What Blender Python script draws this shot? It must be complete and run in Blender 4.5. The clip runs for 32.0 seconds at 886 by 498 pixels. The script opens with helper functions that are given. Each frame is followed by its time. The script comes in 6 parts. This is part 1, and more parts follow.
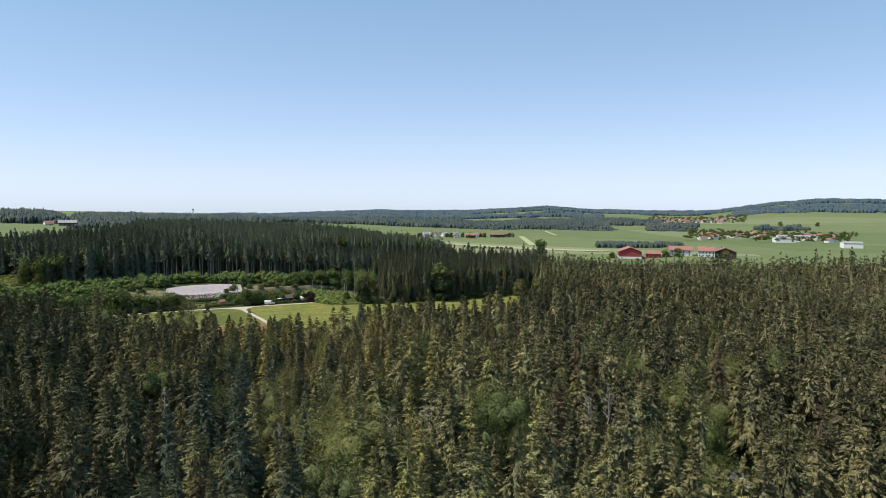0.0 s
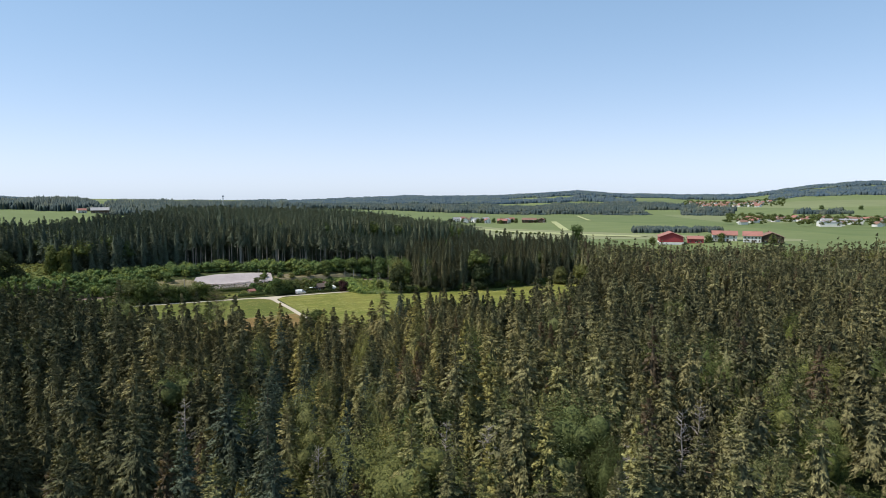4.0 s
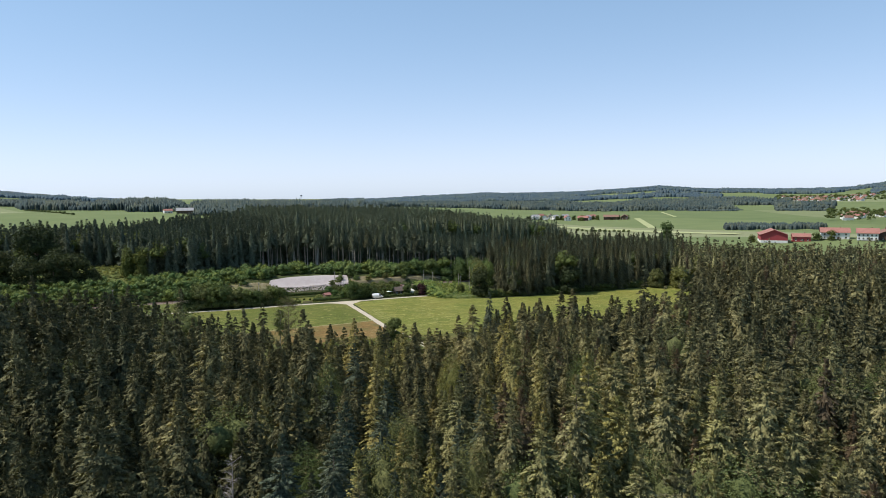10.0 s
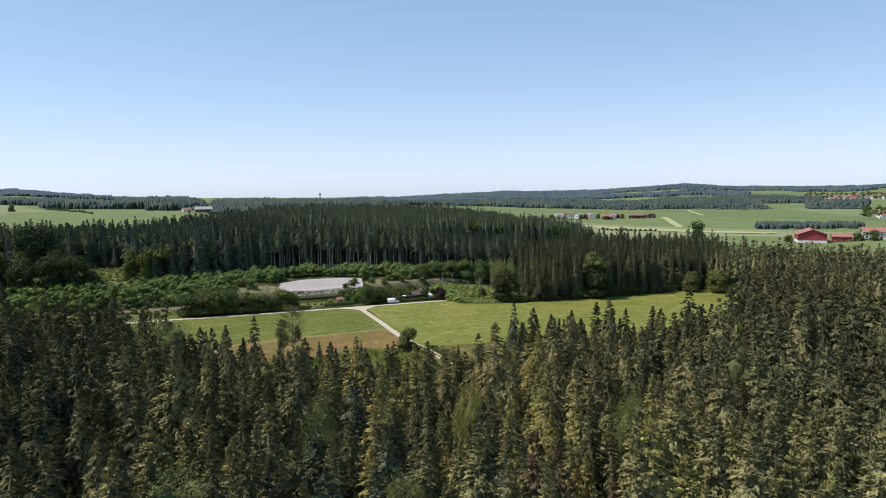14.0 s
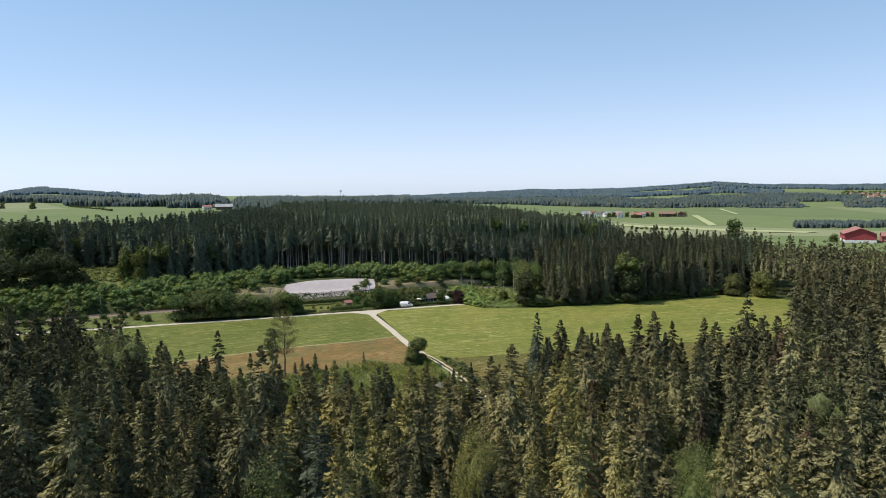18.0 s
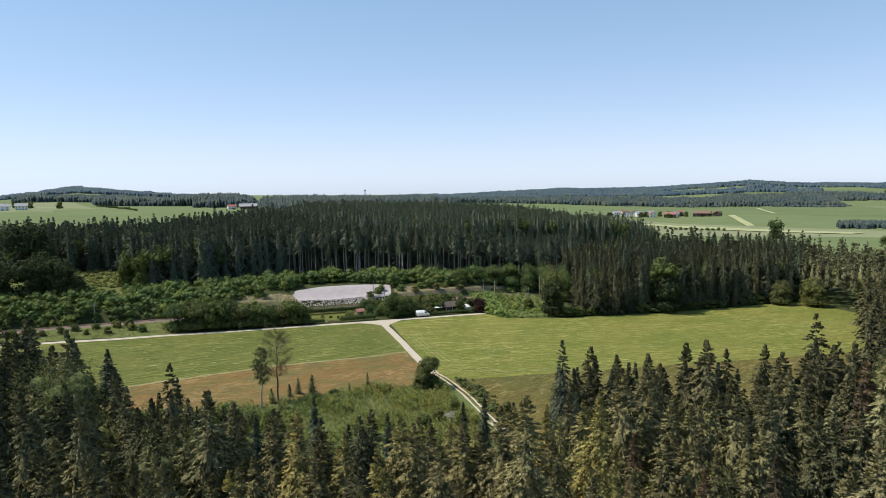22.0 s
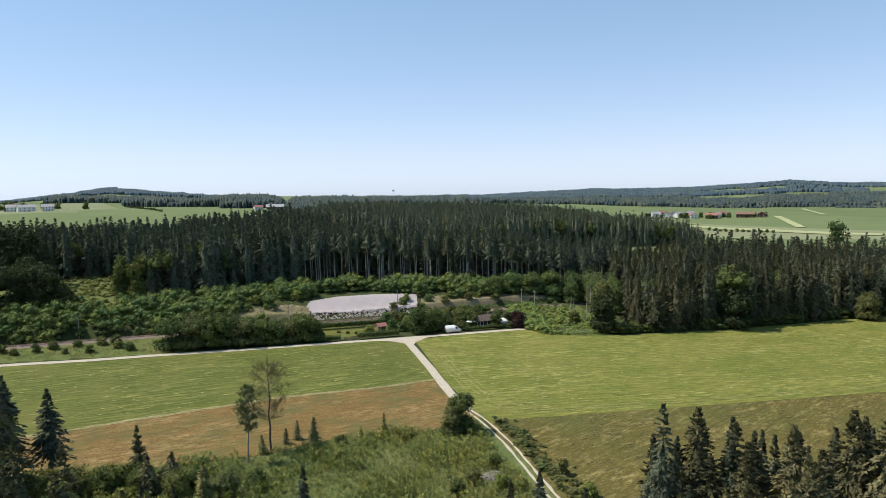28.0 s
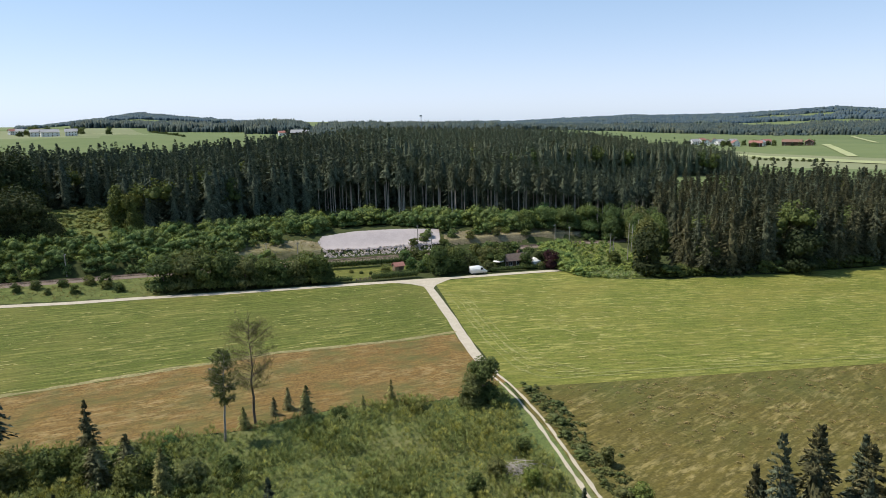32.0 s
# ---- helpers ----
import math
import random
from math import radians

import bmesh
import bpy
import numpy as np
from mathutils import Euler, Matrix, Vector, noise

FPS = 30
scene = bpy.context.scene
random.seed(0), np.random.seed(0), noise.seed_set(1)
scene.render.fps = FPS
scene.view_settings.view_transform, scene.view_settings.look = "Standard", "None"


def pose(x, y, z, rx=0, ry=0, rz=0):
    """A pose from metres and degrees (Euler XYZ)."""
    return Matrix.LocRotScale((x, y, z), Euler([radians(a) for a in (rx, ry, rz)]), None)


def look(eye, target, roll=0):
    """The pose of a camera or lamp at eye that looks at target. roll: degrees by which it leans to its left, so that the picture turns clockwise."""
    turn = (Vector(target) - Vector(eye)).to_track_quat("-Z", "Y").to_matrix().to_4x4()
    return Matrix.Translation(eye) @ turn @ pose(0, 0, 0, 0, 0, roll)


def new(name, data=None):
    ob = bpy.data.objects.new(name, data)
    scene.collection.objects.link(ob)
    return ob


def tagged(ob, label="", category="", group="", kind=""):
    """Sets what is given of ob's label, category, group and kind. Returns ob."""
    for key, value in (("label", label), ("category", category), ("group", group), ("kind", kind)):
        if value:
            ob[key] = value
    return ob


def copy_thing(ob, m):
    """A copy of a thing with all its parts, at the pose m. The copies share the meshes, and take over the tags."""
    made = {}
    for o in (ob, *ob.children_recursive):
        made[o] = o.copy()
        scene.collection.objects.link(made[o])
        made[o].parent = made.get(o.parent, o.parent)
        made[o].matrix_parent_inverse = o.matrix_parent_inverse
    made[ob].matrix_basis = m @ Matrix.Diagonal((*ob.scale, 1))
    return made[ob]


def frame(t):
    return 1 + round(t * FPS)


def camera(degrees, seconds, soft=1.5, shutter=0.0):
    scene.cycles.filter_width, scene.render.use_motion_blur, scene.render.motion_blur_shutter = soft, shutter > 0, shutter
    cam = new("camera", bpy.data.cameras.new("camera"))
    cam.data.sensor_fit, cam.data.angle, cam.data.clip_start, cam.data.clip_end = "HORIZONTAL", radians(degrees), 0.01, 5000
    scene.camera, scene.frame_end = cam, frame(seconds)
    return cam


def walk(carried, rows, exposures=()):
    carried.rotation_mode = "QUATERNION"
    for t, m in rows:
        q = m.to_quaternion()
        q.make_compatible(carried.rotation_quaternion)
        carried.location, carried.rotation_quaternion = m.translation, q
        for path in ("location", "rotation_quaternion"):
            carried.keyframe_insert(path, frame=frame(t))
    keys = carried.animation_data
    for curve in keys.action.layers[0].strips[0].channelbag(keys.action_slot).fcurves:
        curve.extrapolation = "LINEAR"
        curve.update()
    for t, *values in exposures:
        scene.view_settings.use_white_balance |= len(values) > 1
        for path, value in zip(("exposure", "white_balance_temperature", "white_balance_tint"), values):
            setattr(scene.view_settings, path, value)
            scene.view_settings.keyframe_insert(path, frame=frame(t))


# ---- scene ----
cam = camera(65.5, 32.0, soft=0.8)
PATH = [
    (0, (-35.403, -349.206, 52.293), (-34.642, -347.361, 52.16), 0.4),
    (1, (-35.106, -343.945, 52.051), (-34.369, -342.09, 51.916), 0.3),
    (2, (-34.494, -339.297, 51.789), (-33.78, -337.434, 51.651), 0.2),
    (3, (-33.925, -335.241, 51.608), (-33.225, -333.375, 51.437), 0.0),
    (3.5, (-33.625, -333.247, 51.547), (-32.929, -331.38, 51.373), 0.0),
    (5.5, (-32.584, -325.752, 51.596), (-31.975, -323.855, 51.418), -0.2),
    (6, (-32.285, -324.0, 51.606), (-31.701, -322.095, 51.428), -0.3),
    (7, (-31.853, -320.638, 51.377), (-31.307, -318.723, 51.199), -0.4),
    (8, (-31.188, -316.826, 51.39), (-30.658, -314.905, 51.212), -0.6),
    (9, (-30.418, -312.235, 51.348), (-29.898, -310.312, 51.169), -0.6),
    (10, (-29.654, -307.238, 51.322), (-29.18, -305.304, 51.141), -0.7),
    (11, (-27.753, -302.12, 51.565), (-27.29, -300.183, 51.38), -0.6),
    (12, (-26.628, -297.496, 51.321), (-26.177, -295.556, 51.137), -0.7),
    (13, (-25.517, -292.68, 51.174), (-25.079, -290.737, 50.991), -0.8),
    (14, (-24.012, -287.354, 50.911), (-23.599, -285.406, 50.726), -0.8),
    (14.5, (-23.216, -284.557, 50.811), (-22.821, -282.605, 50.624), -0.7),
    (16.5, (-18.744, -272.119, 49.674), (-18.389, -270.159, 49.488), -0.9),
    (17, (-17.698, -268.976, 49.458), (-17.348, -267.016, 49.27), -0.9),
    (18, (-15.675, -262.93, 48.713), (-15.335, -260.969, 48.525), -0.8),
    (19, (-13.819, -257.291, 48.333), (-13.489, -255.327, 48.144), -0.9),
    (20, (-11.086, -252.798, 48.747), (-10.779, -250.831, 48.556), -0.8),
    (21, (-9.599, -247.891, 48.887), (-9.318, -245.92, 48.696), -0.9),
    (22, (-8.532, -242.496, 48.856), (-8.275, -240.522, 48.666), -0.9),
    (23, (-7.681, -236.946, 48.668), (-7.442, -234.97, 48.479), -0.9),
    (24, (-7.052, -231.563, 48.38), (-6.817, -229.586, 48.192), -1.0),
    (25, (-6.611, -225.897, 48.121), (-6.395, -223.918, 47.932), -1.0),
    (25.5, (-6.534, -223.112, 47.978), (-6.326, -221.132, 47.789), -1.1),
    (27.5, (-5.537, -211.934, 47.38), (-5.36, -209.951, 47.194), -1.1),
    (28, (-5.301, -209.157, 47.299), (-5.131, -207.173, 47.113), -1.0),
    (29, (-4.342, -203.446, 46.961), (-4.184, -201.462, 46.773), -1.1),
    (29.5, (-3.876, -200.581, 46.815), (-3.725, -198.596, 46.622), -1.1),
    (30, (-3.477, -197.575, 46.654), (-3.339, -195.591, 46.436), -1.0),
    (30.5, (-2.975, -194.547, 46.499), (-2.852, -192.568, 46.239), -1.1),
    (31, (-2.477, -191.568, 46.318), (-2.369, -189.594, 46.015), -1.0),
    (31.5, (-2.033, -188.391, 46.239), (-1.941, -186.423, 45.891), -1.0),
    (32, (-1.735, -185.153, 46.179), (-1.656, -183.193, 45.786), -0.9),
]

walk(cam, [(t, look(eye, target, roll)) for t, eye, target, roll in PATH])

# ---- light ----
SUN_AZ, SUN_EL = 281.0, 57.0   # degrees clockwise from +y, degrees up
world = bpy.data.worlds.new("sky")
scene.world = world
world.use_nodes = True
wn = world.node_tree.nodes
wl = world.node_tree.links
sky = wn.new("ShaderNodeTexSky")
sky.sky_type = "NISHITA"
sky.sun_disc = False
sky.sun_elevation = radians(SUN_EL)
sky.sun_rotation = radians(SUN_AZ)
sky.altitude = 600
sky.air_density = 1.0
sky.dust_density = 0.2
sky.ozone_density = 2.0
# a clear summer sky that stays bluish white down to the horizon
split, join = wn.new("ShaderNodeSeparateColor"), wn.new("ShaderNodeCombineColor")
# and is more even from the horizon up than the bare model
even, lift_n, scl = wn.new("ShaderNodeMath"), wn.new("ShaderNodeMath"), wn.new("ShaderNodeVectorMath")
raw = wn.new("ShaderNodeSeparateColor")
wl.new(sky.outputs[0], raw.inputs[0])
even.operation, lift_n.operation, scl.operation = "POWER", "MULTIPLY", "SCALE"
even.inputs[1].default_value = -0.38
lift_n.inputs[1].default_value = 1.84
wl.new(raw.outputs[1], even.inputs[0])
wl.new(even.outputs[0], lift_n.inputs[0])
wl.new(sky.outputs[0], scl.inputs[0])
wl.new(lift_n.outputs[0], scl.inputs["Scale"])
tinted = wn.new("ShaderNodeVectorMath")
tinted.operation = "MULTIPLY"
tinted.inputs[1].default_value = (0.97, 1.0, 1.13)
wl.new(scl.outputs[0], tinted.inputs[0])
wl.new(tinted.outputs[0], split.inputs[0])


def sky_blend(a, ka, b, kb):
    """A sum of shares of two channels."""
    k, m = wn.new("ShaderNodeMath"), wn.new("ShaderNodeMath")
    k.operation, m.operation = "MULTIPLY", "MULTIPLY_ADD"
    k.inputs[1].default_value = kb
    m.inputs[1].default_value = ka
    wl.new(b, k.inputs[0])
    wl.new(a, m.inputs[0])
    wl.new(k.outputs[0], m.inputs[2])
    return m.outputs[0]


blue = sky_blend(split.outputs[2], 0.38, split.outputs[1], 0.85)
wl.new(sky_blend(blue, -0.66, split.outputs[1], 1.645), join.inputs[0])
wl.new(split.outputs[1], join.inputs[1])
wl.new(blue, join.inputs[2])
wl.new(join.outputs[0], wn["Background"].inputs["Color"])
wn["Background"].inputs["Strength"].default_value = 0.131
sun_data = bpy.data.lights.new("sun", "SUN")
sun_data.energy = 4.9
sun_data.angle = radians(0.53)
sun_data.color = (1.0, 0.95, 0.87)
sun = new("sun", sun_data)
sx, sy = math.sin(radians(SUN_AZ)), math.cos(radians(SUN_AZ))
sun.matrix_world = look((0, 0, 0), (-sx, -sy, -math.tan(radians(SUN_EL))))
scene.view_settings.exposure = 0.06


# ---- materials ----
def material(name, rough=0.8, metal=0.0, spec=0.3):
    m = bpy.data.materials.new(name)
    m.use_nodes = True
    b = m.node_tree.nodes["Principled BSDF"]
    b.inputs["Roughness"].default_value = rough
    b.inputs["Metallic"].default_value = metal
    b.inputs["Specular IOR Level"].default_value = spec
    return m, m.node_tree.nodes, m.node_tree.links, b


def coords(n, l, scale=(1, 1, 1), obj=False, rot=0.0):
    tc = n.new("ShaderNodeTexCoord") if obj else n.new("ShaderNodeNewGeometry")
    mp = n.new("ShaderNodeMapping")
    mp.vector_type = "TEXTURE"   # turned first, then drawn out along the rows
    mp.inputs["Scale"].default_value = tuple(1 / max(s, 1e-6) for s in scale)
    mp.inputs["Rotation"].default_value = (0, 0, radians(rot))
    l.new(tc.outputs["Object" if obj else "Position"], mp.inputs["Vector"])
    return mp.outputs[0]


def noise_tex(n, l, vec, scale, detail=4.0, rough=0.55):
    t = n.new("ShaderNodeTexNoise")
    t.inputs["Scale"].default_value = scale
    t.inputs["Detail"].default_value = detail
    t.inputs["Roughness"].default_value = rough
    l.new(vec, t.inputs["Vector"])
    return t.outputs["Fac"]


def ramp(n, l, fac, stops):
    r = n.new("ShaderNodeValToRGB")
    e = r.color_ramp.elements
    while len(e) < len(stops):
        e.new(0.5)
    for k, (p, c) in enumerate(stops):
        e[k].position = p
        e[k].color = (*c, 1)
    l.new(fac, r.inputs[0])
    return r.outputs[0]


def mix(n, l, fac, a, b, mode="MIX"):
    m = n.new("ShaderNodeMix")
    m.data_type = "RGBA"
    m.blend_type = mode
    for sock, v in ((m.inputs[0], fac), (m.inputs[6], a), (m.inputs[7], b)):
        if isinstance(v, (int, float)):
            sock.default_value = v
        elif isinstance(v, tuple):
            sock.default_value = (*v, 1)
        else:
            l.new(v, sock)
    return m.outputs[2]


def bump(n, l, b, height, strength=0.4, dist=0.1):
    bp = n.new("ShaderNodeBump")
    bp.inputs["Strength"].default_value = strength
    bp.inputs["Distance"].default_value = dist
    l.new(height, bp.inputs["Height"])
    l.new(bp.outputs[0], b.inputs["Normal"])


def plain(name, col, rough=0.7, metal=0.0, vary=0.25, scale=3.0, bumpy=0.0):
    m, n, l, b = material(name, rough, metal)
    v = coords(n, l)
    f = noise_tex(n, l, v, scale, 6)
    lo = tuple(c * (1 - vary) for c in col)
    hi = tuple(min(1, c * (1 + vary)) for c in col)
    big = noise_tex(n, l, v, scale * 0.13, 3)
    c = ramp(n, l, f, [(0.3, lo), (0.7, hi)])
    c = mix(n, l, 0.35, c, ramp(n, l, big, [(0.35, lo), (0.65, hi)]))
    l.new(c, b.inputs["Base Color"])
    if bumpy:
        bump(n, l, b, f, bumpy, 0.05)
    return m


def foliage(name, dark, light, tints, trans=0.28, grain=1.7):
    """Needles or leaves: tints are the ramp over a tree's tone, random or set by place."""
    m, n, l, b = material(name, 0.75, 0, 0.12)
    v = coords(n, l)
    fine = noise_tex(n, l, v, grain, 4, 0.7)
    patch = noise_tex(n, l, v, 0.02, 3)
    base = ramp(n, l, fine, [(0.36, dark), (0.66, light)])
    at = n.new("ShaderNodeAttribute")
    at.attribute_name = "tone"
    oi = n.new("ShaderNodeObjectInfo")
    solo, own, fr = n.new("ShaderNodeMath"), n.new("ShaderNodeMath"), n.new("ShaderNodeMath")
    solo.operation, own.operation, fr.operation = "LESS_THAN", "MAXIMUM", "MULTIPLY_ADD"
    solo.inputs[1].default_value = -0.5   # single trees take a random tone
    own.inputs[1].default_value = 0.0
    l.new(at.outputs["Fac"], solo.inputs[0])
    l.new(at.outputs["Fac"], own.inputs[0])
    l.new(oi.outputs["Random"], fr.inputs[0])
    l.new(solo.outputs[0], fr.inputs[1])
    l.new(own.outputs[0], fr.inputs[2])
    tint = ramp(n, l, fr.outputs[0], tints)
    c = mix(n, l, 1.0, base, tint, "MULTIPLY")
    c = mix(n, l, 0.5, c, mix(n, l, 1.0, c, ramp(n, l, patch, [(0.35, (0.8, 0.95, 0.9)), (0.65, (1.2, 1.1, 0.85))]), "MULTIPLY"))
    l.new(c, b.inputs["Base Color"])
    tr = n.new("ShaderNodeBsdfTranslucent")
    l.new(mix(n, l, 1.0, c, (1.2, 1.17, 0.6), "MULTIPLY"), tr.inputs["Color"])
    ms = n.new("ShaderNodeMixShader")
    ms.inputs[0].default_value = trans
    l.new(b.outputs[0], ms.inputs[1])
    l.new(tr.outputs[0], ms.inputs[2])
    l.new(ms.outputs[0], n["Material Output"].inputs["Surface"])
    return m


# Low tones nearly halve the colour; the forest uses them as painted shade.
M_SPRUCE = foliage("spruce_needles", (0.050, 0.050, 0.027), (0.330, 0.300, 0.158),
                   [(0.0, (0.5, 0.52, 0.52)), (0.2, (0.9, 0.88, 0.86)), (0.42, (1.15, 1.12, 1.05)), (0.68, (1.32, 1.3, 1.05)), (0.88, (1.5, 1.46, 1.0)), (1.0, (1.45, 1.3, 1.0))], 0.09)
# A shaded copy of the spruce needles: the shade is in the colour itself.
M_SPRUCE_SHADED = foliage("shaded_spruce_needles", (0.032, 0.037, 0.028), (0.192, 0.208, 0.150),
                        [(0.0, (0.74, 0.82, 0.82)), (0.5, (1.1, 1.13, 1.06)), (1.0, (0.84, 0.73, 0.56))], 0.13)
M_BROWN = foliage("dying_spruce_needles", (0.072, 0.058, 0.041), (0.207, 0.162, 0.113), [(0, (0.8, 0.8, 0.8)), (1, (1.25, 1.1, 1.0))])
M_LEAF = foliage("broad_leaves", (0.068, 0.074, 0.031), (0.220, 0.222, 0.092),
                 [(0.0, (0.75, 0.9, 0.8)), (0.5, (1.0, 1.0, 1.0)), (1.0, (1.12, 1.1, 0.85))], 0.3)
M_LEAF_DARK = foliage("dark_broad_leaves", (0.041, 0.054, 0.022), (0.153, 0.176, 0.068), [(0, (0.8, 0.9, 0.8)), (1, (1.2, 1.15, 0.9))], 0.25)
# Distance haze is put into both needle colours as a blue tint.
M_FAR = foliage("hazed_wood_needles", (0.058, 0.080, 0.110), (0.094, 0.119, 0.152), [(0, (0.75, 0.9, 0.95)), (0.6, (1.0, 1.05, 1.0)), (1, (1.3, 1.25, 0.9))], 0.1, 0.15)
M_FIRS = foliage("hazed_dark_firs", (0.034, 0.044, 0.048), (0.098, 0.116, 0.118), [(0, (0.75, 0.9, 0.95)), (0.6, (1.0, 1.05, 1.0)), (1, (1.3, 1.25, 0.95))], 0.1, 0.15)
M_BARK = plain("bark", (0.16, 0.115, 0.085), 0.9, 0, 0.4, 2.0, 0.5)
M_BARK_PALE = plain("pale_bark", (0.36, 0.32, 0.27), 0.9, 0, 0.35, 2.0, 0.4)
M_DEADWOOD = plain("grey_dead_wood", (0.33, 0.29, 0.26), 0.9, 0, 0.3, 2.0)


def meadow_material(name, green, pale, dry, rot, stripe=0.5, dry_amount=0.5, draw=0.05, patchy=0.16, bands=0.0, field=0.035):
    m, n, l, b = material(name, 0.9, 0, 0.1)
    v = coords(n, l)
    fine = noise_tex(n, l, v, 2.2, 6, 0.7)
    broad = noise_tex(n, l, v, field, 5, 0.65)
    mottle = noise_tex(n, l, coords(n, l, (0.22, 1.0, 1.0), False, rot), 1.1, 6, 0.7)
    row = coords(n, l, (draw, 1.0, 1.0), False, rot)
    streak = noise_tex(n, l, row, 1.0, 7, 0.75)
    spots = noise_tex(n, l, coords(n, l, (0.35, 1.0, 1.0), False, rot), patchy, 5, 0.65)
    lines = noise_tex(n, l, coords(n, l, (0.03, 1.0, 1.0), False, rot), 2.4, 3, 0.6)
    swath = noise_tex(n, l, coords(n, l, (0.012, 0.35, 1.0), False, rot), 0.9, 3, 0.5)
    lo = tuple(c * 0.5 for c in green)
    c = ramp(n, l, fine, [(0.34, lo), (0.66, tuple(min(1, q * 1.32) for q in green))])
    wave = n.new("ShaderNodeTexWave")
    wave.bands_direction = "Y"
    wave.inputs["Scale"].default_value = 0.19
    wave.inputs["Distortion"].default_value = 2.5
    wave.inputs["Detail"].default_value = 3.0
    l.new(coords(n, l, (0.08, 1.0, 1.0), False, rot), wave.inputs["Vector"])
    w1 = bands
    thin = mix(n, l, 1.0, ramp(n, l, wave.outputs["Fac"], [(0.66, (0, 0, 0)), (0.96, (w1, w1, w1))]), ramp(n, l, mottle, [(0.38, (0.15, 0.15, 0.15)), (0.6, (1, 1, 1))]), "MULTIPLY")
    c = mix(n, l, thin, c, pale)
    hay = mix(n, l, 1.0, ramp(n, l, streak, [(0.49, (0, 0, 0)), (0.58, (stripe, stripe, stripe))]), ramp(n, l, spots, [(0.4, (0.12, 0.12, 0.12)), (0.6, (1, 1, 1))]), "MULTIPLY")
    c = mix(n, l, hay, c, pale)
    c = mix(n, l, ramp(n, l, lines, [(0.4, (0.35, 0.35, 0.35)), (0.56, (0, 0, 0))]), c, tuple(g * 0.6 for g in green))
    c = mix(n, l, ramp(n, l, swath, [(0.4, (0, 0, 0)), (0.6, (0.3, 0.3, 0.3))]), c, tuple(g * 0.8 for g in green))
    d = dry_amount
    c = mix(n, l, ramp(n, l, broad, [(0.45, (0, 0, 0)), (0.68, (d, d, d))]), c, dry)
    c = mix(n, l, 1.0, c, ramp(n, l, mottle, [(0.32, (0.78, 0.8, 0.82)), (0.5, (1.0, 1.0, 1.0)), (0.68, (1.22, 1.18, 1.08))]), "MULTIPLY")
    l.new(c, b.inputs["Base Color"])
    bump(n, l, b, fine, 0.5, 0.15)
    return m


M_MEADOW = meadow_material("mown_meadow", (0.102, 0.122, 0.025), (0.36, 0.32, 0.105), (0.180, 0.158, 0.046), 23, 0.5, 0.5, 0.16, 0.1, 0.22)
M_MEADOW_E = meadow_material("mown_east_meadow", (0.142, 0.160, 0.031), (0.54, 0.47, 0.16), (0.205, 0.180, 0.045), 10, 0.5, 0.5, 0.25, 0.1, 0.16)
M_STRAW = meadow_material("pale_cut_straw", (0.270, 0.234, 0.108), (0.414, 0.351, 0.180), (0.180, 0.171, 0.063), 23, 0.8, 0.6, 0.3, 0.8)
M_SWATH = meadow_material("raked_hay", (0.225, 0.225, 0.072), (0.405, 0.369, 0.153), (0.153, 0.171, 0.045), 10, 0.8, 0.7, 0.2, 0.5)
M_DRY = meadow_material("dry_brown_grass", (0.200, 0.124, 0.043), (0.33, 0.24, 0.11), (0.112, 0.106, 0.036), 24, 0.85, 0.95, 0.35, 0.14, 0.0, 0.11)
M_TALL = meadow_material("tall_dry_grass", (0.128, 0.104, 0.029), (0.44, 0.345, 0.145), (0.078, 0.088, 0.024), 38, 0.6, 0.7, 0.3, 0.3)
M_SCRUB = meadow_material("rough_scrub_grass", (0.126, 0.158, 0.050), (0.225, 0.211, 0.081), (0.198, 0.167, 0.072), 30, 0.5, 0.6)
M_BRIGHT = meadow_material("sunny_rough_grass", (0.108, 0.136, 0.036), (0.250, 0.246, 0.090), (0.170, 0.164, 0.060), 30, 0.5, 0.6, 0.4, 0.2)
M_DRYBANK = meadow_material("dry_stony_bank", (0.225, 0.184, 0.108), (0.405, 0.342, 0.225), (0.153, 0.149, 0.063), 22, 0.7, 0.8, 0.5, 0.25)
M_TUFT = foliage("dry_grass_tufts", (0.20, 0.13, 0.06), (0.44, 0.32, 0.17), [(0, (0.7, 0.75, 0.7)), (0.6, (1, 1, 1)), (1, (1.25, 1.2, 1.1))], 0.3)
M_HERB = foliage("pale_flowering_herbs", (0.180, 0.207, 0.099), (0.450, 0.468, 0.270), [(0, (0.8, 0.9, 0.8)), (1, (1.1, 1.05, 1.0))], 0.3)
# Darker than the other broad leaves: the big trees' backlit shade is in it.
M_OAK = foliage("dark_oak_leaves", (0.020, 0.026, 0.014), (0.074, 0.084, 0.040), [(0, (0.8, 0.9, 0.8)), (1, (1.2, 1.15, 0.9))], 0.2)
M_HAY = plain("pale_hay", (0.31, 0.285, 0.095), 0.95, 0, 0.25, 3.0)
M_ROAD = plain("gravel_road", (0.45, 0.385, 0.295), 0.95, 0, 0.18, 4.0, 0.3)
M_GRAVEL = plain("pale_gravel", (0.39, 0.335, 0.32), 0.95, 0, 0.16, 2.5, 0.3)
M_BALLAST = plain("railway_ballast", (0.21, 0.155, 0.12), 0.95, 0, 0.3, 3.0, 0.4)
M_RUST = plain("rusty_rail_steel", (0.20, 0.13, 0.095), 0.55, 0.5, 0.25, 4.0)
M_WOOD = plain("weathered_wood", (0.24, 0.18, 0.12), 0.85, 0, 0.3, 5.0, 0.2)
